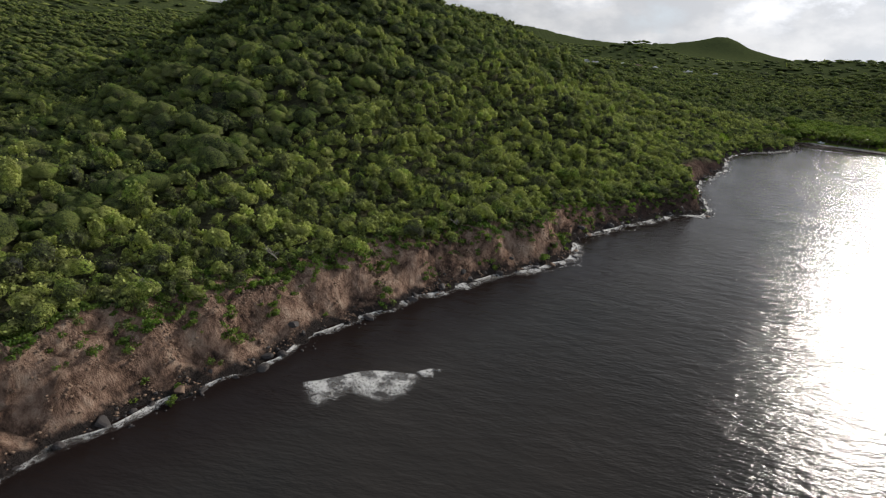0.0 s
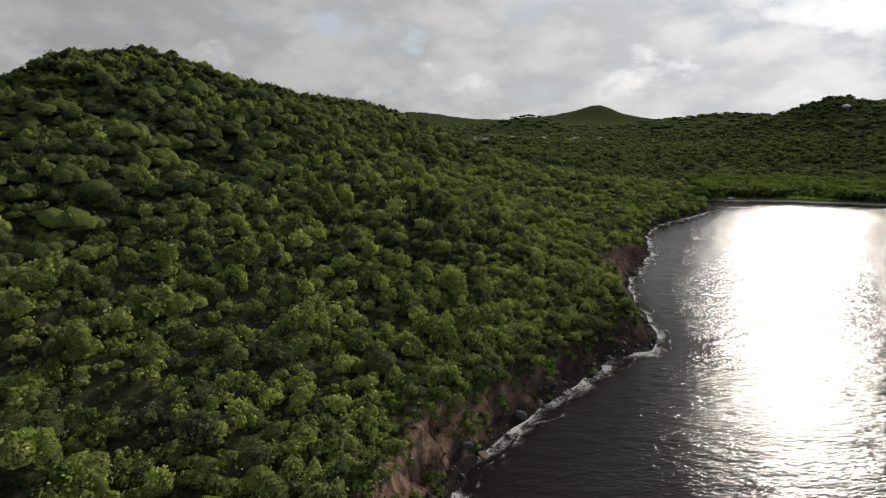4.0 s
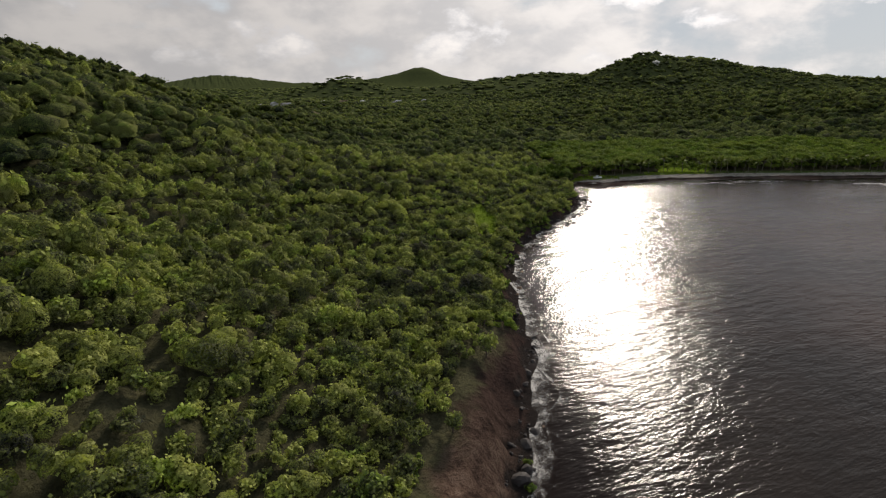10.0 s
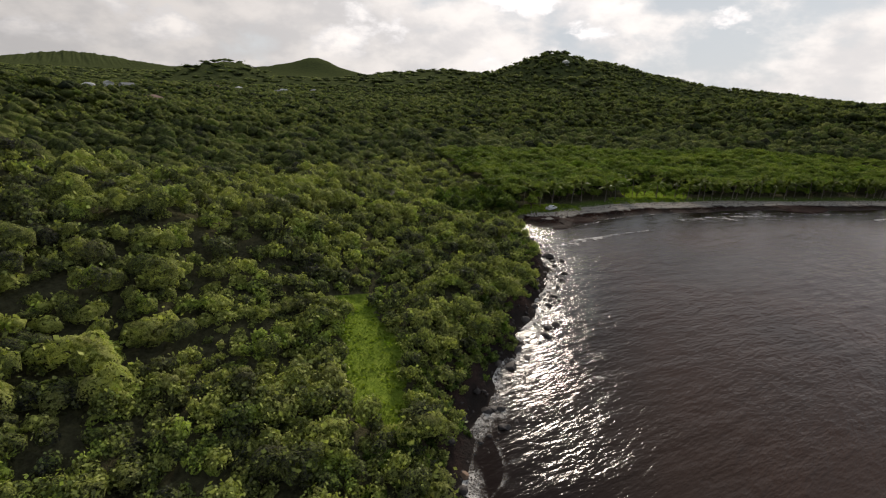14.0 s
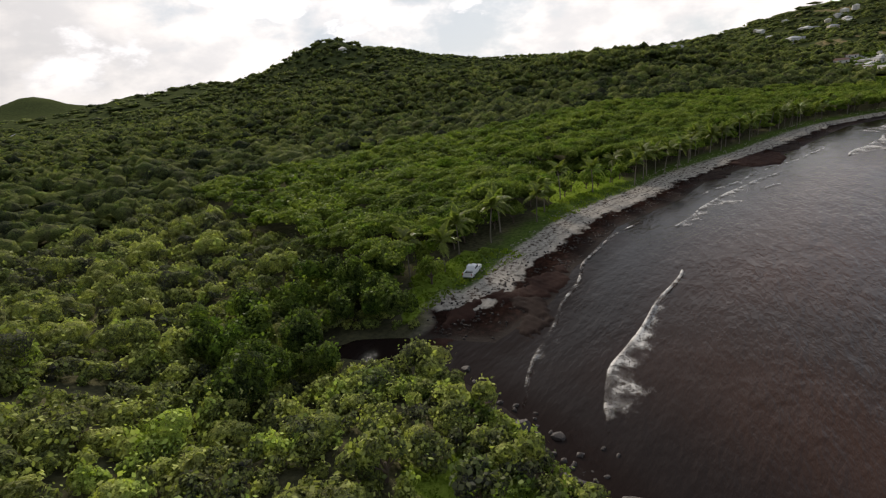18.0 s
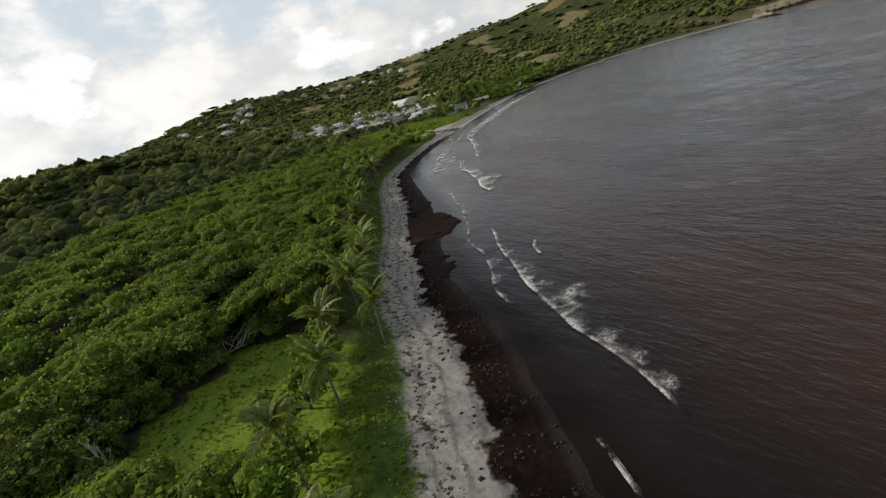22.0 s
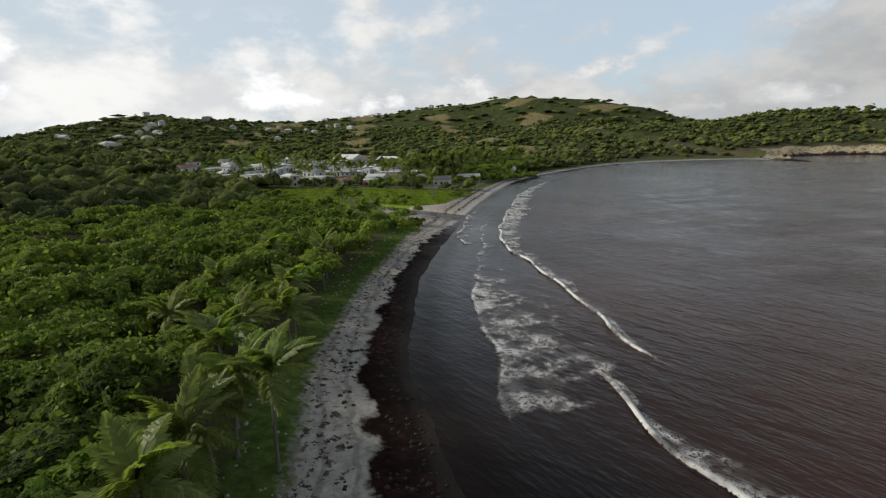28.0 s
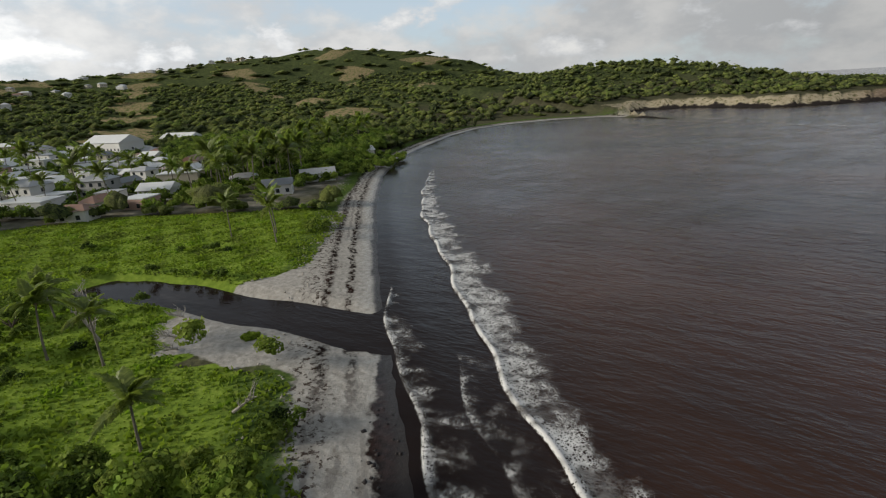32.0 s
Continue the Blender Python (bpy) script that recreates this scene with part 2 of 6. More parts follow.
LEAF_VINE = foliage("vine_leaves", ((0.2, (0.07, 0.105, 0.03)), (0.5, (0.12, 0.18, 0.042)), (0.9, (0.20, 0.27, 0.06))), 0.5, 0.45)
VINE_MASS = foliage("vine_tangle", ((0.2, (0.07, 0.108, 0.0264)), (0.5, (0.126, 0.189, 0.0374)), (0.9, (0.224, 0.297, 0.055))), 0.7, 0.45, 0.05, mass=1.8, gaps=0.49)
GRASS_BLADES = foliage("meadow_blades", ((0.1, (0.14, 0.19, 0.028)), (0.5, (0.24, 0.31, 0.042)), (0.9, (0.36, 0.40, 0.075))), 0.6, 0.5, 0.1, dull=0.3)
BARK = plain("bark", (0.16, 0.12, 0.09), 0.9, vary=0.5, relief=0.05)
PALM_BARK = plain("palm_bark", (0.22, 0.19, 0.15), 0.9, vary=0.45, scale=6.0, relief=0.04)
DEAD_WOOD = plain("bleached_wood", (0.38, 0.34, 0.29), 0.85, vary=0.4)
ROCK = plain("dark_rock", (0.055, 0.045, 0.042), 0.75, vary=0.6, scale=0.8, relief=0.15)
PALE_ROCK = plain("earthy_rock", (0.24, 0.155, 0.105), 0.9, vary=0.5, scale=0.6, relief=0.15)

# ---- the lie of the land ----
# coastline, from the south-western cliffs round the bay to the eastern point
CLIFF_COAST = (
    (-1303.2, -1705.1), (-800.9, -1202.2), (-555.2, -814.3), (-460.1, -654.8), (-431.5, -608.7), (-413.8, -581.3), (-396.7, -561.1), (-382.1, -539.7),
    (-351.6, -509.5), (-323.8, -488.1), (-319.1, -470.3), (-304.4, -454.9), (-270.2, -426.5), (-252.1, -417.7), (-244.7, -391.1), (-237.8, -367.2),
    (-220.7, -342.7), (-206.5, -322.2), (-193.6, -293.9), (-184.5, -278), (-166.8, -258.9), (-125.2, -231.4), (-111.8, -219.4), (-100, -203.6),
    (-93.1, -188),
)
BAY_COAST = (
    (-95.2, -178.7), (-96.5, -172.5), (-93.7, -169.8), (-90.5, -173.1), (-87.4, -180.5), (-84.5, -191.8), (-70.3, -194.6), (-57.2, -193.6),
    (-29.8, -196), (-3.5, -205.8), (14, -209.2), (21.5, -212.6), (29, -216), (37, -219.8), (44, -223.4), (52, -227.2),
    (66, -233), (85, -239.6), (98, -244), (117.6, -251.9), (144.4, -271.5), (166.8, -292.9), (192.9, -320.7), (203.5, -331.6),
    (223.4, -354.3), (252, -388), (280, -425), (308, -473), (325, -520), (342, -575), (350, -625), (340, -670),
    (315, -705), (285, -724),
)
EAST_COAST = (
    (262, -718), (240, -706), (220, -690), (246, -722), (284, -766), (262, -815), (225, -835), (186, -814),
    (155, -802), (130, -818), (92, -852), (50, -892), (0, -965), (-60, -1080), (0, -1400), (500, -2600), (4900, -3600),
)
COAST = CLIFF_COAST + BAY_COAST + EAST_COAST
BEACH = (len(CLIFF_COAST) + 4, len(CLIFF_COAST) + len(BAY_COAST))
LAND_END = ((4900, 4900), (-4900, 4900), (-4900, -1900))
# cliff height above each stretch of the coast
CLIFFS = (18, 18, 18, 16, 14, 13, 12, 11.5, 11, 11, 10, 8, 7, 8, 9, 8.5, 7, 5, 5, 5, 5, 5, 5, 4, 2) + (0,) * (len(BAY_COAST) + 1) + (4, 5, 7, 8, 9, 9, 9, 9, 9, 9, 9, 9, 9, 9, 9)


def smooth(a, b, v):
    u = np.clip((v - a) / (b - a), 0, 1)
    return u * u * (3 - 2 * u)


def coast_of(x, y):
    """Signed distance to the coast (inland positive), the cliff height there, and whether the shore is a beach."""
    pts = np.array(COAST + LAND_END, float)
    nxt = np.roll(pts, -1, 0)
    best, high, inside, sandy = np.full(x.shape, 1e9), np.zeros(x.shape), np.zeros(x.shape, bool), np.zeros(x.shape)
    for n, ((ax, ay), (bx, by)) in enumerate(zip(pts, nxt)):
        dx, dy = bx - ax, by - ay
        if n < len(COAST) - 1:
            u = np.clip(((x - ax) * dx + (y - ay) * dy) / (dx * dx + dy * dy), 0, 1)
            far = np.hypot(x - ax - u * dx, y - ay - u * dy)
            c0, c1 = CLIFFS[min(n, len(CLIFFS) - 1)], CLIFFS[min(n + 1, len(CLIFFS) - 1)]
            near = far < best
            best, high = np.where(near, far, best), np.where(near, c0 + (c1 - c0) * u, high)
            sandy = np.where(near, 1.0 if BEACH[0] <= n < BEACH[1] else 0.0, sandy)
        if ay != by:
            inside ^= ((ay > y) != (by > y)) & (x < ax + (y - ay) / (by - ay) * dx)
    return np.where(inside, best, -best), high, sandy

# hills: centre, two radii, height
MAIN_HILL = (
    (-509, -191, 110, 130, 79.4), (-445, -114, 90, 110, 2.6), (-389, -44, 110, 120, 58.0), (-601, -326, 120, 160, 4.9), (-439, -405, 90, 90, 21.3),
    (-368, -284, 90, 90, 29.0), (-289, -317, 55, 60, 3.8), (-278, -177, 80, 80, 18.1), (-192, -158, 55, 50, 4.0), (-131, -164, 32, 30, 8.0),
    (-237, 53, 120, 150, 18.2), (-5, -65, 90, 60, -10.9), (-661, 30, 170, 170, 20.1), (-390, 216, 160, 150, 32.4), (-609, -430, 120, 120, -9.0),
    (-711, -204, 150, 150, -39.7), (-472, -285, 70, 70, 22.1),
)
BAY_HILLS = (
    (-136, 492, 220, 160, 12.0), (474, 344, 170, 150, 50.7), (697, 468, 220, 200, 73.9), (1053, 445, 300, 200, 53.2), (332, 143, 250, 160, 23.3),
    (503, -83, 200, 160, 27.4), (1906, 42, 500, 400, 41.4), (248, 677, 200, 120, -1.3), (381, 498, 160, 130, 7.8), (925, 147, 200, 150, 35.4),
    (1134, -39, 230, 180, 13.9), (731, 222, 150, 120, -10.5), (477, 337, 70, 70, 16.8), (657, 846, 250, 200, 6.5), (-42, 1212, 200, 200, 7.3),
)
EAST_HILLS = (
    (798, -253, 300, 160, 23.6), (1333, -367, 350, 300, 66.7), (1287, -1070, 350, 350, 50.8), (1120, -1318, 350, 250, 60.4), (915, -1507, 350, 280, 42.8),
    (1689, -901, 500, 300, 63.8), (598, -837, 200, 200, 23.9), (526, -1186, 250, 250, 25.8), (361, -926, 120, 90, -0.8), (2389, -577, 700, 500, 66.0),
    (717, -518, 160, 160, 9.9), (954, -752, 200, 200, 23.3), (283, -1053, 170, 110, -6.0), (1332, -1060, 160, 160, 9.2), (627, -1190, 140, 140, -9.8),
    (836, -1050, 200, 200, 0.5), (1589, -555, 250, 250, 26.4), (926, -1206, 200, 200, -2.1), (172, -915, 100, 100, 2.2), (1160, -1150, 220, 190, 22.0), (1000, -1240, 200, 180, 11.0), (860, -1300, 150, 150, 22.0),
)
FAR_HILLS = (
    (168, 1341, 260, 220, 28.9), (-42, 1312, 700, 300, -17.8), (448, 1495, 300, 250, -25.0), (874, 1206, 500, 350, 71.9), (-1314, 557, 500, 400, 12.4),
    (-703, 512, 300, 250, 8.3), (-2154, 1377, 800, 600, 25.3), (1502, 4010, 500, 300, 58.4), (930, 4008, 900, 300, 12.9), (-204, 3617, 700, 300, 32.8),
    (169, 1341, 120, 120, 30.1), (109, 1341, 120, 150, 17.7), (-1651, 791, 110, 150, 36.0), (-1449, 921, 120, 170, 32.6), (-1340, 1020, 130, 170, 33.5),
)
NEAR_RISES = (
    (1502, 4010, 190, 220, 65.3), (1261, 3984, 260, 220, 24.8), (-175, 3917, 330, 220, 63.3), (445, 575, 110, 110, 8.7), (346, -1081, 130, 100, 27.8),
    (220, -1050, 110, 90, 17.6), (1328, -1058, 200, 200, 0.7), (1294, -377, 200, 200, 13.2), (-124, -176, 17, 28, 6.9), (-136, -149, 24, 22, 4.0),
    (-183, -213, 26, 30, 6.0), (-333, -453, 24, 24, -0.5), (-187, -120, 52, 36, -8.0), (-198, -193, 26, 20, 1.2), (-110, -114, 40, 40, 0.9),
)
# spurs and gullies of the main hill on a grid of 65 m from (-600, -460): rows northwards for each step east
SPURS = (
    (0.0, 0.2, 1.9, 0.6, -0.4, -0.0, -0.0, -0.0, -0.0),
    (0.1, 1.1, 3.1, -0.4, -1.6, -0.1, -0.0, -0.0, -0.0),
    (-0.0, 6.9, 2.8, -0.1, 0.3, -0.5, -0.2, -0.1, 0.0),
    (-3.3, 1.5, -1.0, -0.2, 4.4, 1.6, -3.8, -1.2, 1.4),
    (-3.5, 1.4, 0.5, -3.3, 8.4, 5.6, -2.1, 8.4, 10.9),
    (-0.4, 6.1, 2.9, -5.7, -0.3, 1.3, -3.4, -4.8, 5.9),
    (0.1, 2.2, 1.1, 0.4, 0.3, -0.2, -3.9, -6.3, -0.0),
    (0.0, 0.0, 0.0, 0.8, 0.5, 0.8, -1.4, -1.8, -0.1),
)
KNOLLS = (
    (500, 200, 0.2), (650, 100, -0.0), (800, 0, 0.0), (950, -60, -0.0), (600, -200, -3.9), (750, -350, 2.1), (900, -450, 0.1),
    (1100, -500, 0.2), (1000, -850, 0.0), (800, -900, 0.0), (700, -650, -0.0), (560, -560, -0.0), (520, -900, 0.1), (420, -1000, 0.8),
    (560, -1050, 1.0), (800, -1200, 0.0), (300, 300, -0.2), (200, 450, -0.1), (100, 300, -0.0), (350, -100, 11.2), (1200, -150, -2.5),
    (1400, -650, -1.3), (1500, -300, -0.4),
)
RISES = MAIN_HILL + BAY_HILLS + EAST_HILLS + FAR_HILLS + NEAR_RISES + tuple((x, y, 110, 110, z) for x, y, z in KNOLLS) + tuple(
    (-600 + 65 * i, -460 + 65 * j, 55, 55, z) for i, line in enumerate(SPURS) for j, z in enumerate(line))


def hills_at(x, y):
    z = np.zeros(x.shape)
    for cx, cy, rx, ry, high in RISES:
        z += high * np.exp(-((x - cx) / rx) ** 2 - ((y - cy) / ry) ** 2)
    return z


def ripple(x, y, step, seed=0.0):
    """Smooth uneven relief of about that wavelength, between -1 and 1."""
    k, s = 2 * math.pi / step, seed
    return (np.sin(k * (x + 0.31 * y) + s) * np.cos(k * (0.83 * y - 0.4 * x) + 1.7 * s)
            + 0.6 * np.sin(k * 1.73 * (y - 0.22 * x) + 2.1 + s) * np.cos(k * 1.9 * (x * 0.9 + 0.35 * y) + s)) / 1.6


def sand_edge(x):
    """How far inland the bare sand of the beach reaches."""
    return np.interp(x, (-90, -62, -6, 18, 42, 74, 101, 121, 155, 178, 194, 226, 250, 280), (13.5, 13.0, 13.0, 12.0, 12.0, 12.5, 11.5, 9.7, 8.6, 9.6, 11.0, 12.0, 11.0, 8.0))


def ground_at(x, y):
    """Height of the ground, distance inland, cliff height and beach, for arrays."""
    x, y = np.asarray(x, float), np.asarray(y, float)
    d, cliff, sandy = coast_of(x, y)
    rough = (cliff > 0) * (0.5 + 0.11 * cliff)
    d = d + rough * (1.6 * ripple(x, y, 17.0) + 1.1 * ripple(x, y, 7.0, 2.0)) + sandy * (0.4 * ripple(x, y, 19.0, 4.0) + 0.3 * ripple(x, y, 7.0, 1.0) * ripple(x, y, 31.0, 2.0))
    land = np.maximum(d, 0)
    z = np.minimum(1.4, land * 0.09) + cliff * smooth(0, (4 + 0.75 * cliff) * (1 + 0.32 * ripple(x, y, 12.0, 3.0) + 0.22 * ripple(x, y, 27.0, 6.0)), d) * (0.85 + 0.15 * ripple(x, y, 31.0, 1.0)) + smooth(0, 70, d) * hills_at(x, y)
    rise = smooth(15, 120, d) * smooth(3, 25, z)
    z = z + rise * (3.4 * ripple(x, y, 75.0, 3.0) + 1.9 * ripple(x, y, 33.0, 5.0))
    z = z + smooth(300, 900, d) * 6.0 * ripple(x, y, 310.0, 4.0)
    z = np.where(d > 30, np.maximum(z, 1.2), z)
    low = smooth(45, 8, near_line(x, y, RIVER)) * (x > 180)
    z = z * (1 - low) + np.minimum(z, 0.95) * low
    bed = river_at(x, y)
    z = z * (1 - bed) - 0.9 * bed
    return np.where(d < 0, np.maximum(-4.0, 0.07 * d), z), d, cliff, sandy


def near_line(x, y, line):
    """Distance to a polyline."""
    best = np.full(np.shape(x), 1e9)
    for (ax, ay), (bx, by) in zip(line, line[1:]):
        dx, dy = bx - ax, by - ay
        u = np.clip(((x - ax) * dx + (y - ay) * dy) / (dx * dx + dy * dy), 0, 1)
        best = np.minimum(best, np.hypot(x - ax - u * dx, y - ay - u * dy))
    return best


def inside_of(x, y, ring):
    hit = np.zeros(np.shape(x), bool)
    for (ax, ay), (bx, by) in zip(ring, ring[1:] + ring[:1]):
        if ay != by:
            hit ^= ((ay > y) != (by > y)) & (x < ax + (y - ay) / (by - ay) * (bx - ax))
    return hit


RIVER = ((186, -328), (199, -322), (212, -321), (224, -319), (236, -318), (246, -316), (253, -313))
MEADOW = ((181, -296), (198, -309), (211, -304), (222, -310), (225, -323), (221, -332), (247, -370), (260, -371), (280, -354), (301, -336),
          (310, -315), (310, -285), (276, -281), (257, -276), (236, -279), (219, -281), (205, -284), (191, -287))
VERGES = (((-86, -177), (-64, -182), (-53, -184), (-55, -174), (-72, -169)), ((-34, -183), (-10, -189), (1, -195), (-3, -183), (-27, -175)),
          ((-21, -185), (-1, -193), (6, -191), (19, -185), (22, -177), (16, -172), (11, -163), (0, -160), (-10, -168), (-19, -177)),
          ((-169, -228), (-176, -229), (-186, -258), (-180, -262), (-172, -246)), ((-108, -200), (-114, -198), (-119, -205), (-118, -217), (-111, -213)))
SCAR = ((-241, -359), (-230, -343), (-213, -324))
PATH_LINE = ((-254, -196), (-238, -193), (-220, -186), (-198, -187))
SANDBANK = ((184, -300), (199, -309), (209, -306), (218, -304), (227, -311), (233, -316), (229, -323), (225, -337), (236, -352), (226, -356), (205, -334), (186, -318))
VILLAGE = ((260, -375), (280, -356), (303, -336), (313, -311), (335, -280), (396, -274), (546, -326), (540, -397), (432, -457), (313, -494), (282, -426))


def river_at(x, y):
    return smooth(6.0, 3.0, near_line(x, y, RIVER)) * smooth(184, 194, x)


def clear_of(x, y, d):
    """True where no wood grows: the shore, meadows, river, village."""
    bare = (near_line(x, y, PATH_LINE) < 1.4) | (near_line(x, y, SCAR) < 6.5 + 1.5 * ripple(x, y, 9.0, 2.0)) | inside_of(x, y, MEADOW) | inside_of(x, y, SANDBANK) | inside_of(x, y, VILLAGE) | (river_at(x, y) > 0.02)
    for ring in VERGES:
        bare |= inside_of(x, y, ring)
    return bare


# ---- ground ----
def steps(lo, hi, fine, grow, near_lo, near_hi):
    """Grid lines, close together in the near part and wider outwards."""
    at, line = near_hi, [*np.arange(near_lo, near_hi, fine)]
    step = fine
    while at < hi:
        line.append(at)
        step = min(step * grow, 130)
        at += step
    at, step = near_lo, fine
    while at > lo:
        step = min(step * grow, 130)
        at -= step
        line.insert(0, at)
    return np.array(line)


def grid_mesh(name, gx, gy, gz, attributes=()):
    rows, cols = gx.shape
    me = bpy.data.meshes.new(name)
    index = np.arange(rows * cols).reshape(rows, cols)
    quads = np.stack([index[:-1, :-1], index[:-1, 1:], index[1:, 1:], index[1:, :-1]], -1).reshape(-1, 4)
    fill_mesh(me, np.stack([gx, gy, gz], -1).reshape(-1, 3), quads)
    for key, values in attributes:
        me.attributes.new(key, "FLOAT", "POINT").data.foreach_set("value", np.asarray(values, np.float32).ravel())
    me.shade_smooth()
    return me


def fill_mesh(me, verts, faces):
    """Vertices and faces of one size from arrays."""
    faces = np.asarray(faces, np.int32)
    size = faces.shape[1]
    me.vertices.add(len(verts))
    me.vertices.foreach_set("co", np.asarray(verts, np.float32).ravel())
    me.loops.add(faces.size)
    me.loops.foreach_set("vertex_index", faces.ravel())
    me.polygons.add(len(faces))
    me.polygons.foreach_set("loop_start", np.arange(0, faces.size, size, dtype=np.int32))
    me.update(calc_edges=True)
    me.validate()


gx, gy = np.meshgrid(steps(-4800, 4800, 2.8, 1.08, -520, 420), steps(-3500, 4800, 2.8, 1.08, -680, -80))
gz, inland, cliff, beach = ground_at(gx, gy)
grass = inside_of(gx, gy, MEADOW) * 1.0
for ring in VERGES:
    grass = np.maximum(grass, inside_of(gx, gy, ring))
yard = inside_of(gx, gy, VILLAGE) * 1.0
field = smooth(0.25, 0.5, ripple(gx, gy, 260.0, 7.0) + 0.3 * ripple(gx, gy, 90.0, 1.0)) * smooth(420, 560, gx) * smooth(-150, -420, gy)
bank_sand = inside_of(gx, gy, SANDBANK) * 1.0
weed = np.interp(gx, (-90, -62, -48, -25, 3, 22, 37, 48, 67, 82, 111, 173, 201, 226), (7.2, 7.2, 6.4, 6.0, 6.0, 5.0, 6.5, 7.0, 6.0, 6.0, 4.8, 4.2, 0.8, 0.3))
ground = new("ground", grid_mesh("ground", gx, gy, gz, (("inland", inland), ("cliff", cliff), ("grass", grass), ("yard", yard), ("field", field), ("beach", beach), ("bank", bank_sand), ("weed", weed), ("sand", sand_edge(gx)))))
tagged(ground, "wooded coastal hills with a sandy beach and brown cliffs", "ground", kind="structure")


def ground_material():
    m, n, l, s = material("ground_cover")
    def layer(key):
        return put_attribute(n, key)
    d, high, green, town, plot, shore, bar, wrack = (layer(k) for k in ("inland", "cliff", "grass", "yard", "field", "beach", "bank", "weed"))
    rim = layer("sand")
    geo = put(n, "ShaderNodeNewGeometry")
    tilt = put(n, "ShaderNodeSeparateXYZ")
    l.new(geo.outputs["Normal"], tilt.inputs[0])
    fine, mid, wide = noise_at(n, l, 1.3, 5.0), noise_at(n, l, 0.28, 5.0, 0.6), noise_at(n, l, 0.05, 4.0)
    edge = calc(n, l, "ADD", d, calc(n, l, "MULTIPLY_ADD", mid, 9.0, -4.5))
    # forest floor, then grass, dry fields, yards
    floor_tone = ramp(n, l, calc(n, l, "MULTIPLY_ADD", fine, 0.6, calc(n, l, "MULTIPLY", mid, 0.4)), ((0.3, (0.035, 0.034, 0.022)), (0.5, (0.075, 0.072, 0.042)), (0.7, (0.12, 0.115, 0.06))))
    canopy = ramp(n, l, calc(n, l, "MULTIPLY_ADD", mid, 0.6, calc(n, l, "MULTIPLY", noise_at(n, l, 0.09, 4.0, 0.6), 0.4)), ((0.36, (0.028, 0.036, 0.018)), (0.52, (0.062, 0.075, 0.03)), (0.66, (0.10, 0.115, 0.042))))
    floor_tone = mix(n, l, span(n, l, d, 110.0, 190.0), floor_tone, canopy)
    lawn = ramp(n, l, calc(n, l, "MULTIPLY_ADD", fine, 0.5, calc(n, l, "MULTIPLY", mid, 0.5)), ((0.3, (0.095, 0.145, 0.022)), (0.5, (0.16, 0.225, 0.032)), (0.62, (0.21, 0.275, 0.045)), (0.75, (0.29, 0.29, 0.08))))
    dry = ramp(n, l, mid, ((0.3, (0.075, 0.095, 0.034)), (0.46, (0.12, 0.125, 0.05)), (0.55, (0.30, 0.215, 0.13)), (0.72, (0.14, 0.14, 0.055))))
    dusty = ramp(n, l, mid, ((0.3, (0.10, 0.10, 0.07)), (0.7, (0.26, 0.23, 0.19))))
    tone = mix(n, l, span(n, l, calc(n, l, "ADD", green, calc(n, l, "MULTIPLY_ADD", mid, 0.5, -0.25)), 0.4, 0.6), floor_tone, lawn)
    tone = mix(n, l, span(n, l, calc(n, l, "ADD", plot, calc(n, l, "MULTIPLY_ADD", mid, 0.6, -0.3)), 0.4, 0.6), tone, dry)
    tone = mix(n, l, calc(n, l, "MULTIPLY", town, span(n, l, wide, 0.35, 0.6)), tone, dusty)
    # low verge behind the beach
    verge = ramp(n, l, fine, ((0.3, (0.04, 0.065, 0.016)), (0.7, (0.10, 0.14, 0.035))))
    tone = mix(n, l, calc(n, l, "MULTIPLY", shore, span(n, l, calc(n, l, "SUBTRACT", edge, rim), 8.0, 3.0)), tone, verge)
    # grey sand with wheel ruts and dry litter, then the dark weed
    streak = noise_at(n, l, 0.9, 6.0, 0.7)
    sand = ramp(n, l, calc(n, l, "MULTIPLY_ADD", streak, 0.6, calc(n, l, "MULTIPLY", fine, 0.4)), ((0.3, (0.19, 0.172, 0.15)), (0.5, (0.33, 0.305, 0.27)), (0.7, (0.45, 0.418, 0.375))))
    rut = calc(n, l, "SINE", calc(n, l, "MULTIPLY", calc(n, l, "ADD", d, calc(n, l, "MULTIPLY", mid, 3.0)), 2.6))
    sand = mix(n, l, calc(n, l, "MULTIPLY", span(n, l, rut, 0.55, 0.95), span(n, l, bar, 0.6, 0.2, 0.08, 0.42)), sand, (0.10, 0.085, 0.075))
    scraps = span(n, l, noise_at(n, l, 1.2, 6.0, 0.7), 0.53, 0.575)
    sand = mix(n, l, calc(n, l, "MULTIPLY", scraps, calc(n, l, "MULTIPLY", span(n, l, calc(n, l, "MULTIPLY_ADD", rim, 0.3, calc(n, l, "SUBTRACT", edge, rim)), -1.5, 1.0), span(n, l, calc(n, l, "SUBTRACT", edge, rim), 1.5, -0.8))), sand, (0.055, 0.04, 0.032))
    dry_edge = calc(n, l, "ADD", d, calc(n, l, "MULTIPLY_ADD", streak, 5.0, -2.5))
    tone = mix(n, l, calc(n, l, "MULTIPLY", shore, span(n, l, calc(n, l, "SUBTRACT", dry_edge, rim), 0.9, -0.7)), tone, sand)
    tone = mix(n, l, span(n, l, calc(n, l, "ADD", bar, calc(n, l, "MULTIPLY_ADD", fine, 0.4, -0.2)), 0.4, 0.6), tone, sand)
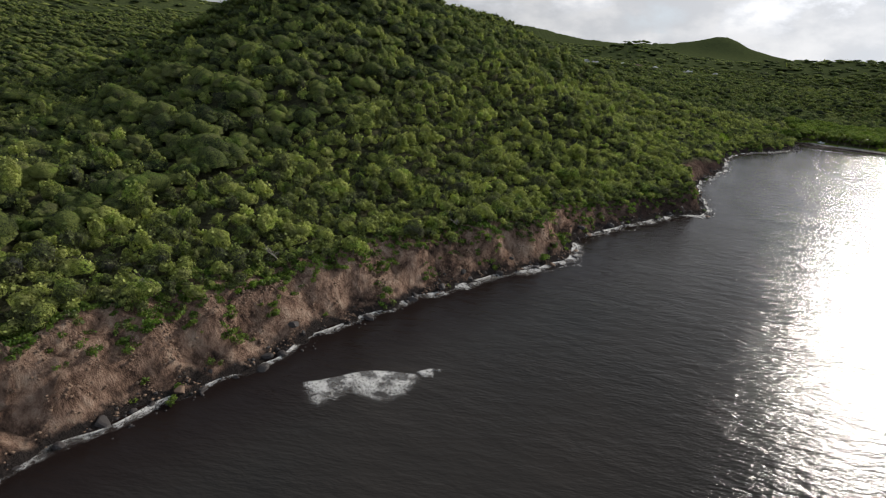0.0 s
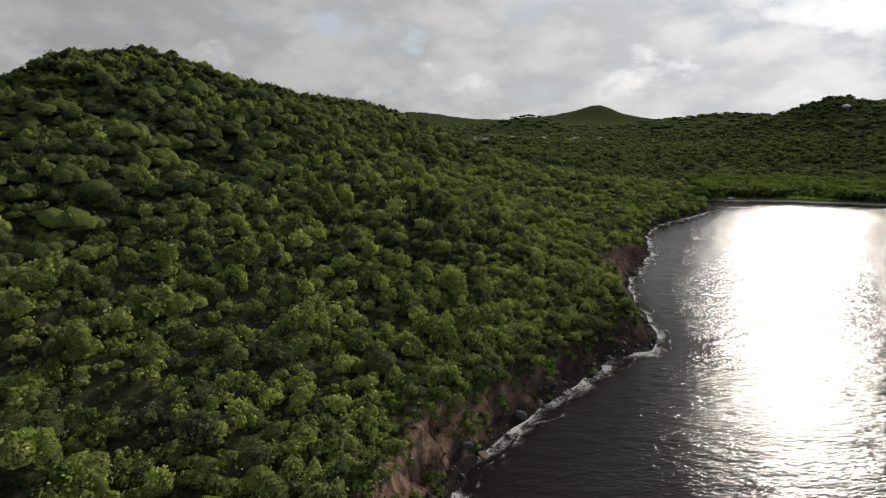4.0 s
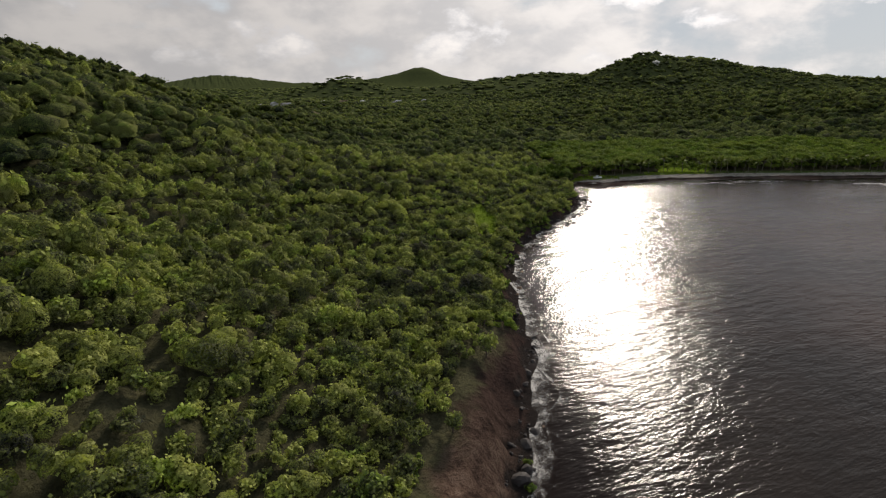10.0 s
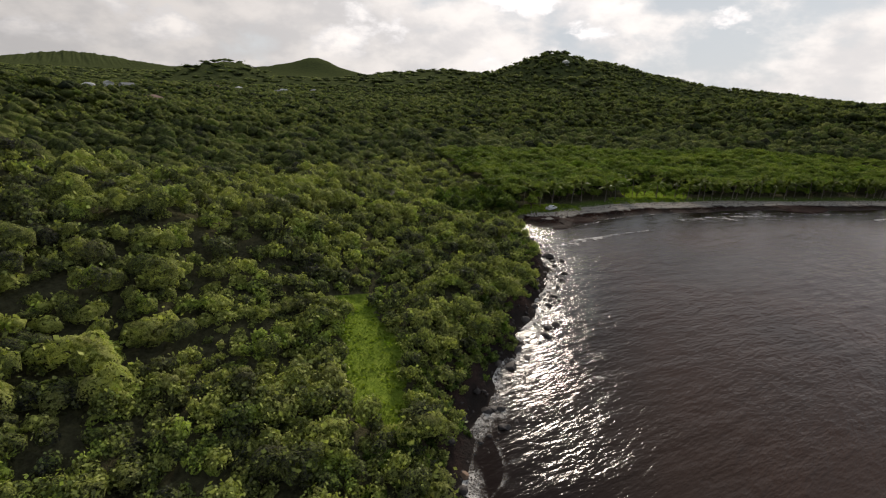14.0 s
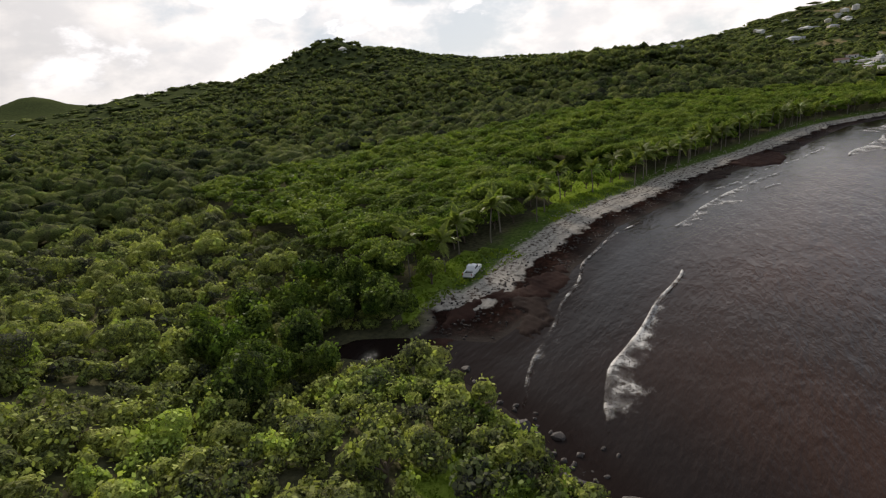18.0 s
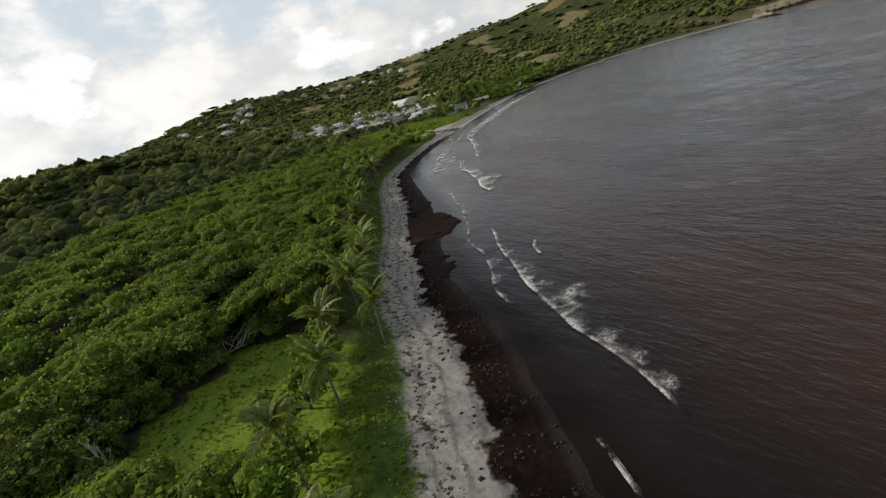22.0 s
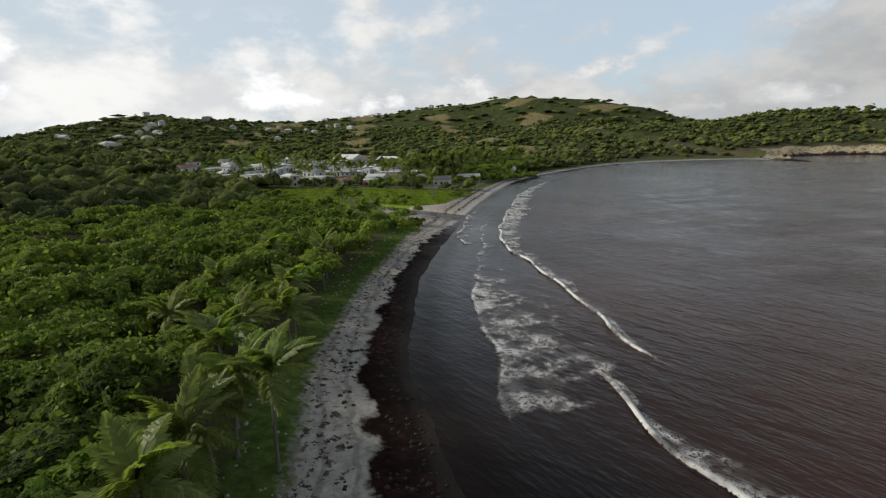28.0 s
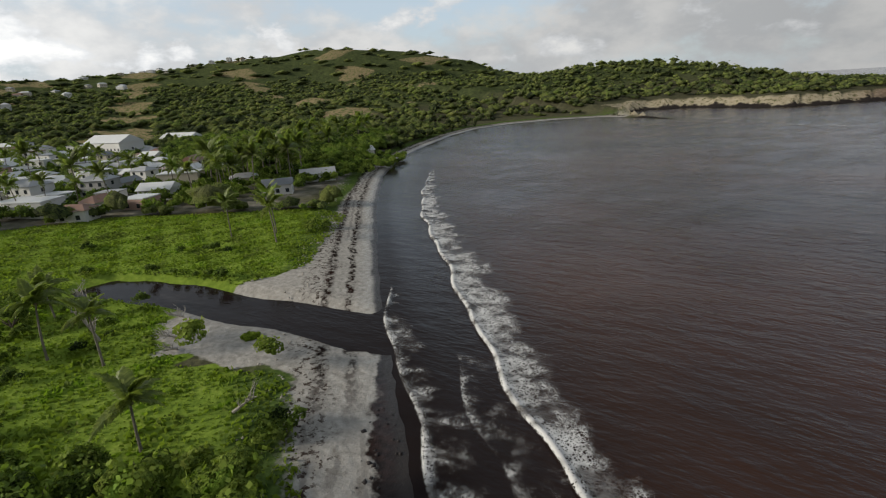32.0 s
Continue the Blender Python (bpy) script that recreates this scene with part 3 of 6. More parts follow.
    litter = ramp(n, l, calc(n, l, "MULTIPLY_ADD", fine, 0.5, calc(n, l, "MULTIPLY", wide, 0.5)), ((0.3, (0.008, 0.005, 0.004)), (0.5, (0.015, 0.009, 0.0075)), (0.62, (0.032, 0.016, 0.0125)), (0.8, (0.06, 0.032, 0.024))))
    reach = calc(n, l, "SUBTRACT", wrack, calc(n, l, "ADD", d, calc(n, l, "MULTIPLY_ADD", mid, 7.0, -3.5)))
    tone = mix(n, l, calc(n, l, "MULTIPLY", shore, span(n, l, reach, -0.5, 0.5)), tone, litter)
    # two broken lines of weed further along the beach
    line_a = span(n, l, calc(n, l, "ABSOLUTE", calc(n, l, "SUBTRACT", calc(n, l, "ADD", d, calc(n, l, "MULTIPLY", mid, 3.0)), 6.3)), 0.9, 0.3)
    line_b = span(n, l, calc(n, l, "ABSOLUTE", calc(n, l, "SUBTRACT", calc(n, l, "ADD", d, calc(n, l, "MULTIPLY", mid, 2.4)), 9.6)), 1.2, 0.2)
    lines = calc(n, l, "MULTIPLY", calc(n, l, "MAXIMUM", line_a, line_b), span(n, l, streak, 0.42, 0.56))
    tone = mix(n, l, calc(n, l, "MULTIPLY", calc(n, l, "MULTIPLY", shore, lines), span(n, l, wrack, 3.5, 1.0)), tone, litter)
    tone = mix(n, l, calc(n, l, "MULTIPLY", shore, span(n, l, d, 1.6, 0.4)), tone, (0.03, 0.024, 0.021))
    # rock and bare earth of the cliffs
    streaks = put(n, "ShaderNodeVectorMath", operation="MULTIPLY")
    l.new(geo.outputs["Position"], streaks.inputs[0])
    streaks.inputs[1].default_value = (1.0, 1.0, 0.3)
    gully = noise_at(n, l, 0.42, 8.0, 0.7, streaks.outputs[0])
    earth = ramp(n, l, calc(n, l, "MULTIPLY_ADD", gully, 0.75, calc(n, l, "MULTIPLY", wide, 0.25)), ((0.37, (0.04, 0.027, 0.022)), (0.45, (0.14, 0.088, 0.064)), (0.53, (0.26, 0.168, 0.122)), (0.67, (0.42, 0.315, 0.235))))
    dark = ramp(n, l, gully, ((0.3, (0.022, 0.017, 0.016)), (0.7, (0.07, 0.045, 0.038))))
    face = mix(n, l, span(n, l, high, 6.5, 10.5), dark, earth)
    place = put(n, "ShaderNodeSeparateXYZ")
    l.new(geo.outputs["Position"], place.inputs[0])
    bluff = ramp(n, l, mid, ((0.35, (0.10, 0.11, 0.045)), (0.48, (0.36, 0.30, 0.20)), (0.7, (0.46, 0.40, 0.29))))
    face = mix(n, l, span(n, l, place.outputs[0], 60.0, 120.0), face, bluff)
    face = mix(n, l, span(n, l, edge, 4.2, 1.2), face, (0.03, 0.025, 0.023))
    steep = span(n, l, calc(n, l, "SUBTRACT", edge, calc(n, l, "MULTIPLY", calc(n, l, "MAXIMUM", calc(n, l, "SUBTRACT", high, 4.5), 0.0), 1.7)), 8.0, 3.0)
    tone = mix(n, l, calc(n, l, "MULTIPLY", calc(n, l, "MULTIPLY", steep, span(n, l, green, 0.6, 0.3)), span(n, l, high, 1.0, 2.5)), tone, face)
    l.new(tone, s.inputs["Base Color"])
    wet = calc(n, l, "MULTIPLY", shore, span(n, l, calc(n, l, "SUBTRACT", d, calc(n, l, "MULTIPLY", fine, 2.0)), 3.5, 0.5))
    wet = calc(n, l, "MULTIPLY", wet, span(n, l, wrack, 5.0, 2.5, 0.12, 1.0))
    l.new(calc(n, l, "MULTIPLY_ADD", wet, -0.5, 0.92), s.inputs["Roughness"])
    l.new(calc(n, l, "MULTIPLY_ADD", wet, 0.35, 0.0), s.inputs["Specular IOR Level"])
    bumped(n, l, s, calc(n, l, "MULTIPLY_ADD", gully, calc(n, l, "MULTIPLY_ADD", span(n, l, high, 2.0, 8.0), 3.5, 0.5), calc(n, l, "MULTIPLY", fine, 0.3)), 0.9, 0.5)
    return m


def put_attribute(n, key):
    at = put(n, "ShaderNodeAttribute")
    at.attribute_name = key
    return at.outputs["Fac"]


ground.data.materials.append(ground_material())

# ---- sea ----
wx, wy = np.meshgrid(steps(-4800, 4800, 4.4, 1.1, -440, 400), steps(-4900, 900, 4.4, 1.1, -680, -140))
off, bank, _ = coast_of(wx, wy)
swell = (0.10 * np.sin(0.55 * wx + 0.38 * wy) + 0.08 * np.sin(0.21 * wx + 0.5 * wy + 2 * ripple(wx, wy, 60.0))) * smooth(4, 40, -off) * smooth(900, 300, -off)
sea = new("sea", grid_mesh("sea", wx, wy, swell, (("inland", off), ("cliff", bank))))
tagged(sea, "brown silty sea with small waves and foam", "sea", kind="structure")


def sea_material():
    m, n, l, s = material("silty_water")
    d, high = put_attribute(n, "inland"), put_attribute(n, "cliff")
    wide = noise_at(n, l, 0.018, 4.0)
    silt = ramp(n, l, wide, ((0.35, (0.026, 0.0148, 0.0112)), (0.6, (0.045, 0.0215, 0.0145)), (0.75, (0.064, 0.031, 0.020))))
    deep = ramp(n, l, wide, ((0.3, (0.021, 0.0195, 0.018)), (0.7, (0.032, 0.027, 0.0235))))
    pos = put(n, "ShaderNodeSeparateXYZ")
    l.new(put(n, "ShaderNodeNewGeometry").outputs["Position"], pos.inputs[0])
    tone = mix(n, l, span(n, l, pos.outputs[0], -250.0, -60.0), deep, silt)
    tone = mix(n, l, span(n, l, calc(n, l, "MULTIPLY_ADD", wide, 14.0, d), -20.0, 0.0), tone, (0.014, 0.0095, 0.0085))
    l.new(tone, s.inputs["Base Color"])
    s.inputs["Roughness"].default_value = 0.1
    s.inputs["IOR"].default_value = 1.33
    l.new(span(n, l, d, -7.0, -2.0, 0.21, 0.07), s.inputs["Specular IOR Level"])
    stretch = put(n, "ShaderNodeMapping")
    l.new(put(n, "ShaderNodeNewGeometry").outputs["Position"], stretch.inputs[0])
    stretch.inputs["Rotation"].default_value = (0, 0, radians(35))
    stretch.inputs["Scale"].default_value = (0.35, 1.0, 1.0)
    waves = calc(n, l, "MULTIPLY_ADD", noise_at(n, l, 0.42, 3.0, 0.5, stretch.outputs[0]), 0.8, calc(n, l, "MULTIPLY", noise_at(n, l, 1.7, 3.0, 0.55, stretch.outputs[0]), 0.36))
    calm = span(n, l, calc(n, l, "SUBTRACT", d, calc(n, l, "MULTIPLY", wide, 20.0)), -8.0, -32.0, 0.4, 1.0)
    gusts = span(n, l, noise_at(n, l, 0.05, 4.0, 0.6, stretch.outputs[0]), 0.35, 0.62, 0.75, 1.3)
    bumped(n, l, s, calc(n, l, "MULTIPLY", waves, calc(n, l, "MULTIPLY", calm, gusts)), 0.4, 1.0)
    return m


sea.data.materials.append(sea_material())


# ---- woods ----
rng = np.random.default_rng(7)


def scatter(x0, x1, y0, y1, step, jitter=0.45):
    """Loose rows of places over a rectangle."""
    px, py = np.meshgrid(np.arange(x0, x1, step), np.arange(y0, y1, step))
    px, py = px.ravel(), py.ravel()
    return px + rng.uniform(-jitter, jitter, px.size) * step, py + rng.uniform(-jitter, jitter, px.size) * step


CORE_V = np.array([(0, 0, 1), (0.9, 0, 0.35), (0.28, 0.86, 0.35), (-0.73, 0.53, 0.35), (-0.73, -0.53, 0.35), (0.28, -0.86, 0.35),
                   (0.73, 0.53, -0.45), (-0.28, 0.86, -0.45), (-0.9, 0, -0.45), (-0.28, -0.86, -0.45), (0.73, -0.53, -0.45)])
CORE_F = np.array([(0, 1, 2), (0, 2, 3), (0, 3, 4), (0, 4, 5), (0, 5, 1), (1, 6, 2), (2, 6, 7), (2, 7, 3), (3, 7, 8), (3, 8, 4), (4, 8, 9), (4, 9, 5), (5, 9, 10), (5, 10, 1), (1, 10, 6)])
FAR_V = np.array([(0, 0, 1), (0.9, 0.2, 0.1), (-0.2, 0.9, 0.2), (-0.9, -0.2, 0.1), (0.2, -0.9, 0.2), (0, 0, -0.7)])
FAR_F = np.array([(0, 1, 2), (0, 2, 3), (0, 3, 4), (0, 4, 1), (2, 1, 5), (3, 2, 5), (4, 3, 5), (1, 4, 5)])


def crowns(places, wide, high, tufts, leaf, lobes=5, corners=4, shape=(CORE_V, CORE_F), kin=None):
    """Leafy crowns: some uneven lobes of foliage with leaf tufts standing out of them. Returns lobe and leaf arrays with their tones."""
    count, (shell, skin) = len(places), shape
    size = np.stack([wide, wide, high * 0.5], -1)[:, None]
    mid = places + np.stack([0 * high, 0 * high, high * 0.42], -1)
    lobe = rng.normal(0, 1, (count, lobes, 3))
    lobe /= np.linalg.norm(lobe, axis=-1, keepdims=True)
    lobe[..., 2] = np.abs(lobe[..., 2]) * 0.9 - 0.15
    lobe *= rng.uniform(0.38, 0.62, (count, lobes, 1))
    round_ = rng.uniform(0.8, 1.25, (count, lobes)) * (0.86 / lobes ** 0.36)
    turn = rng.uniform(0, 6.28, (count, lobes, 1))
    body = shell[None, None] * rng.uniform(0.7, 1.2, (count, lobes, len(shell), 1))
    body = np.stack([body[..., 0] * np.cos(turn) - body[..., 1] * np.sin(turn), body[..., 0] * np.sin(turn) + body[..., 1] * np.cos(turn), body[..., 2]], -1)
    core_v = mid[:, None, None] + (lobe[:, :, None] + body * round_[..., None, None]) * size[:, None]
    core_f = skin[None] + (np.arange(count * lobes) * len(shell))[:, None, None]
    lobe_tone = (rng.random(count) if kin is None else kin)[:, None] * 0.65 + 0.35 * rng.random((count, lobes))
    pick = rng.integers(0, lobes, (count, tufts))
    home = np.take_along_axis(lobe, pick[..., None], 1)
    way = rng.normal(0, 1, (count, tufts, 3))
    way /= np.linalg.norm(way, axis=-1, keepdims=True)
    way[..., 2] = np.where(way[..., 2] < -0.35, -way[..., 2], way[..., 2])
    spot = home + way * (np.take_along_axis(round_, pick, 1) * rng.uniform(0.86, 1.3, (count, tufts)))[..., None]
    spot = mid[:, None] + spot * size
    normal = way + rng.normal(0, 0.7, way.shape)
    normal /= np.linalg.norm(normal, axis=-1, keepdims=True)
    side = np.cross(normal, rng.normal(0, 1, way.shape))
    side /= np.linalg.norm(side, axis=-1, keepdims=True) + 1e-9
    other = np.cross(normal, side)
    r = (leaf * rng.uniform(0.6, 1.35, (count, tufts)) * (wide / wide.mean())[:, None] ** 0.5)[..., None]
    quad = np.stack([spot - side * r, spot - other * r * 0.7 + normal * r * 0.25, spot + side * r, spot + other * r * 0.7 - normal * r * 0.2], -2)
    leaf_v = quad[..., :corners, :].reshape(-1, 3)
    leaf_f = np.arange(len(leaf_v)).reshape(-1, corners)
    shade = np.take_along_axis(lobe_tone, pick, 1)
    return core_v.reshape(-1, 3), core_f.reshape(-1, 3), leaf_v, leaf_f, np.r_[np.repeat(lobe_tone.ravel(), len(shell)), np.repeat(shade.ravel(), corners)]


def wood(name, label, places, wide, high, tufts, leaf, leaves, inner, lobes=5, corners=4, shape=(CORE_V, CORE_F), kin=None):
    """One stretch of wood as uncounted stuff: the bodies of its crowns and their leaves."""
    core_v, core_f, leaf_v, leaf_f, shade = crowns(places, wide, high, tufts, leaf, lobes, corners, shape, kin)
    return tagged(new(name, crown_mesh(name, core_v, core_f, leaf_v, leaf_f, shade, inner, leaves, corners)), label, "trees", kind="stuff")


def crown_mesh(name, core_v, core_f, leaf_v, leaf_f, shade, inner, leaves, corners=4):
    me = bpy.data.meshes.new(name)
    verts = np.concatenate([core_v, leaf_v])
    tri = np.concatenate([core_f.ravel(), (leaf_f + len(core_v)).ravel()])
    starts = np.concatenate([np.arange(len(core_f)) * 3, len(core_f) * 3 + np.arange(len(leaf_f)) * corners])
    me.vertices.add(len(verts))
    me.vertices.foreach_set("co", verts.astype(np.float32).ravel())
    me.loops.add(len(tri))
    me.loops.foreach_set("vertex_index", tri.astype(np.int32))
    me.polygons.add(len(starts))
    me.polygons.foreach_set("loop_start", starts.astype(np.int32))
    me.polygons.foreach_set("material_index", np.r_[np.zeros(len(core_f)), np.ones(len(leaf_f))].astype(np.int32))
    me.update(calc_edges=True)
    me.attributes.new("tone", "FLOAT", "POINT").data.foreach_set("value", shade.astype(np.float32))
    me.shade_smooth()
    me.materials.append(inner)
    me.materials.append(leaves)
    return me


FLIGHT = ((-355, -641), (-338, -582), (-319, -521), (-295, -460), (-263, -402), (-229, -341), (-192, -281), (-147, -228), (-97, -188), (-43, -180), (10, -198), (64, -221), (114, -249))


def planted(x0, x1, y0, y1, step, keep):
    px, py = scatter(x0, x1, y0, y1, step)
    pz, d, ch, sandy = ground_at(px, py)
    ok = keep(px, py, pz, d, ch, sandy, near_line(px, py, FLIGHT)) & ~clear_of(px, py, d)
    return np.stack([px, py, pz], -1)[ok], d[ok], ch[ok]


def wooded(x, y, d, ch, b):
    """Where bushes and trees stand: down to the cliff's edge, the mud of the creek, or the back of the beach."""
    edge = 2.6 + 1.55 * np.maximum(ch - 4.5, 0) * (1 + 0.3 * ripple(x, y, 26.0, 2.0) + 0.15 * ripple(x, y, 9.0, 5.0))
    return np.where(b > 0.5, d > sand_edge(x) + np.interp(x, (-20, 6, 60, 90, 131), (6.5, 3.6, 2.6, 1.4, 1.2)) + 2.0 * ripple(x, y, 40.0, 1.0), np.where(ch > 0.5, d > edge, d > 2.0))


def on_headland(x, y):
    return x - 0.35 * y < -20


# scrub and low trees on the cliffs and headlands passed close by, the nearest with the finest leaves
for reach, rim, step, lobes, count, leaf in ((0, 36, 2.15, 5, 52, 0.19), (36, 120, 2.9, 4, 16, 0.26)):
    spots, d, ch = planted(-520, 60, -640, 40, step, lambda x, y, z, d, ch, b, f: wooded(x, y, d, ch, b) & (f >= reach) & (f < rim) & on_headland(x, y))
    tall = np.where(rng.random(len(spots)) < 0.2, rng.uniform(4.2, 6.4, len(spots)), rng.uniform(2.1, 4.0, len(spots))) * (1.15 if reach else 0.9) * (0.98 + 0.35 * ripple(spots[:, 0], spots[:, 1], 33.0, 6.0))
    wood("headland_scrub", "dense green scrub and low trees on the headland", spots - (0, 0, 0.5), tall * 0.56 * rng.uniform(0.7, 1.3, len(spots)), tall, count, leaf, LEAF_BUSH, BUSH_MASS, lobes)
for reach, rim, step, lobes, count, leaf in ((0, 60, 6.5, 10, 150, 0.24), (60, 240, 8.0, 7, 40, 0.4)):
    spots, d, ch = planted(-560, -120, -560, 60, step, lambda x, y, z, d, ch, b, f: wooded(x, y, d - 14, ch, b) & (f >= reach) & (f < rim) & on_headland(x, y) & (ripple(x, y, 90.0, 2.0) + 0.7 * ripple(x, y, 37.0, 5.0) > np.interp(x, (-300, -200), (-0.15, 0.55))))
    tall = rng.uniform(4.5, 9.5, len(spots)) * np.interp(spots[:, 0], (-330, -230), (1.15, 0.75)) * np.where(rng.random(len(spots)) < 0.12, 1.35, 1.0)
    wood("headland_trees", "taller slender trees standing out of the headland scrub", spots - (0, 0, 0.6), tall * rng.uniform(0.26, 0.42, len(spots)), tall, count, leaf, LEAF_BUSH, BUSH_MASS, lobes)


def domes(x, y, cell):
    """Broad trees over a wood: how near the middle of its tree a place is, from 0 at the rim to 1, and a number of the tree's own."""
    best, own = np.full(x.shape, 9.0), np.zeros(x.shape)
    for dx in (-1, 0, 1):
        for dy in (-1, 0, 1):
            cx, cy = np.floor(x / cell) + dx, np.floor(y / cell) + dy
            h = [np.modf(np.abs(np.sin(cx * p + cy * q) * 43758.5))[0] for p, q in ((12.99, 78.23), (39.35, 11.13), (73.16, 52.24))]
            size = 0.75 + 0.5 * h[2]
            away = np.hypot(x / cell - cx - 0.15 - 0.7 * h[0], y / cell - cy - 0.15 - 0.7 * h[1]) / size
            near = away < best
            best, own = np.where(near, away, best), np.where(near, h[2], own)
    return np.sqrt(np.clip(1 - (best / 0.8) ** 2, 0, 1)), own


# where the palms behind the beach stand, with their heights
PALM_SPOTS = ((-68, -174, 5.6), (-59, -172, 6.2), (-72, -169, 5.2), (-51, -175, 5.4), (-44, -174, 6.4), (-35, -179, 6.0), (-27, -178, 5.6), (-15, -178, 5.4), (-6, -184, 6.0), (3.2, -193, 6.2),
              (5.2, -186, 5.8), (10.2, -194, 5.6), (15.2, -194, 6.4), (18.2, -196, 5.8), (22.2, -198, 6.0), (26.2, -201, 6.4), (30.2, -201, 5.6), (35.2, -203, 6.0), (40.2, -203, 6.4), (46.2, -204, 6.0),
              (51.2, -208, 5.8), (55.2, -211, 6.2), (63.2, -212, 6.0), (69.2, -216, 6.2), (76.2, -219, 5.6), (85.4, -219.6, 6.0), (90.4, -221.6, 6.2), (97.4, -225.6, 5.6), (103.4, -228.6, 6.0), (107.4, -230.6, 5.4))
MORE_PALMS = ((109.4, -232.6, 5.8), (113.4, -233.6, 6.0), (121.4, -236.6, 5.6), (123.4, -241.6, 5.4), (130.4, -244.6, 5.2), (106.4, -234.6, 5.4), (128.4, -231.6, 5.4), (139.4, -238.6, 5.6), (150, -249, 5.6), (175, -278, 6.0),
              (182, -278, 5.0), (243, -344, 7.8), (249, -349, 8.8), (256, -342, 8.0), (242, -302, 5.2), (199, -293, 3.6), (220, -299, 3.4), (228, -296, 3.2), (152, -258, 5.4), (146, -255, 5.0))

# glossy broadleaf wood behind the beach, in broad domes
for reach, rim, step, lobes, count, leaf in ((0, 45, 3.0, 7, 80, 0.2), (45, 120, 3.6, 5, 30, 0.32)):
    spots, d, ch = planted(-130, 400, -330, 40, step, lambda x, y, z, d, ch, b, f: wooded(x, y, d, ch, b) & (f >= reach) & (f < rim) & ~on_headland(x, y))
    tall = rng.uniform(2.8, 4.8, len(spots)) * (1.0 + 0.25 * ripple(spots[:, 0], spots[:, 1], 24.0, 3.0))
    apart = np.min([np.hypot(spots[:, 0] - x, spots[:, 1] - y) for x, y, _ in PALM_SPOTS + MORE_PALMS], axis=0)
    spots, tall = spots[apart > 4.4], tall[apart > 4.4]
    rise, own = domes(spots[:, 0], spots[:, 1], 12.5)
    tall = tall * (0.85 + 0.2 * rise)
    low = np.interp(spots[:, 0], (157, 189), (1.0, 0.55))
    tall *= 0.45 + 0.55 * low
    spots[:, 2] += ((5.0 + 2.0 * own) * rise - 1.2) * low
    # rise in the tone paints lit dome tops and shaded rims; own varies each tree
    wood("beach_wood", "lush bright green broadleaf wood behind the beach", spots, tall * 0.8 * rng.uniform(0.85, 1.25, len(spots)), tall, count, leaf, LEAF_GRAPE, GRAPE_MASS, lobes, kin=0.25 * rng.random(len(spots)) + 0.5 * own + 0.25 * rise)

# bushes round the lawn behind the palms
px, py = scatter(-20, 62, -186, -140, 2.3)
pz, d, ch, b = ground_at(px, py)
near = near_line(px, py, ((-4, -155), (8, -158), (17, -166), (24, -173), (28, -180), (44, -184), (60, -190)))
ok = ~clear_of(px, py, d) & (near < 9) & (d > 21) & (np.hypot(px - 25, py + 176) > 3.0)
spots = np.stack([px, py, pz], -1)[ok]
tall = rng.uniform(2.2, 4.2, len(spots)) + 0.22 * near[ok]
wood("lawn_bushes", "rounded green bushes at the edge of the lawn", spots - (0, 0, 0.3), tall * 0.55, tall, 60, 0.2, LEAF_GRAPE, GRAPE_MASS, 6)

# tall dark trees round the creek
px, py = scatter(-125, -62, -184, -140, 4.4)
pz, d, ch, b = ground_at(px, py)
bank = near_line(px, py, BAY_COAST[:5])
ok = (d > 2.0) & (bank > 2.2) & (bank < 17) & (py > -179) & ((px < -84) | (py > -172))
spots = np.stack([px, py, pz], -1)[ok]
tall = rng.uniform(6.5, 10.5, len(spots))
wood("creek_trees", "tall dark green trees crowding the creek", spots - (0, 0, 0.4), tall * 0.38, tall, 110, 0.24, LEAF_GRAPE, GRAPE_MASS, 9, kin=0.3 * rng.random(len(spots)))

# slopes in the middle distance
for reach, rim, step, lobes, count, leaf, shape in ((120, 220, 4.6, 4, 18, 0.42, (CORE_V, CORE_F)), (220, 460, 5.6, 3, 12, 0.7, (FAR_V, FAR_F))):
    spots, d, ch = planted(-800, 700, -800, 480, step, lambda x, y, z, d, ch, b, f: wooded(x, y, d, ch, b) & (f >= reach) & (f < rim))
    tall = np.where(rng.random(len(spots)) < 0.2, rng.uniform(7, 9.5, len(spots)), rng.uniform(3.5, 6.5, len(spots))) * (1.05 + 0.4 * ripple(spots[:, 0], spots[:, 1], 42.0, 2.0))
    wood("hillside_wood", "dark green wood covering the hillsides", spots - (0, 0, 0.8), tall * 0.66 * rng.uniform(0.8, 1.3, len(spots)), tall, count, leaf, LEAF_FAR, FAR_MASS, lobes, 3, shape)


def tilled(x, y):
    return (x > 420) & (y < -150) & (ripple(x, y, 260.0, 7.0) + 0.3 * ripple(x, y, 90.0, 1.0) + 0.25 * ripple(x, y, 37.0, 2.0) > 0.34)


# far hills
spots, d, ch = planted(-1500, 1700, -1500, 1500, 12.5, lambda x, y, z, d, ch, b, f: (d > 25) & (f >= 460) & (f < 1150) & ~tilled(x, y))
tall = rng.uniform(5.0, 10.5, len(spots))
wood("far_wood", "green woods on the far hills", spots - np.stack([0 * tall, 0 * tall, 0.3 * tall], -1), tall * 0.9 * rng.uniform(0.8, 1.3, len(spots)), tall, 3, 1.6, LEAF_FAR, FAR_MASS, 2, 3, (FAR_V, FAR_F))
spots, d, ch = planted(-2600, 2900, -2200, 2600, 43.0, lambda x, y, z, d, ch, b, f: (d > 40) & (f >= 1150) & ~tilled(x, y))
tall = rng.uniform(9.0, 15.0, len(spots))
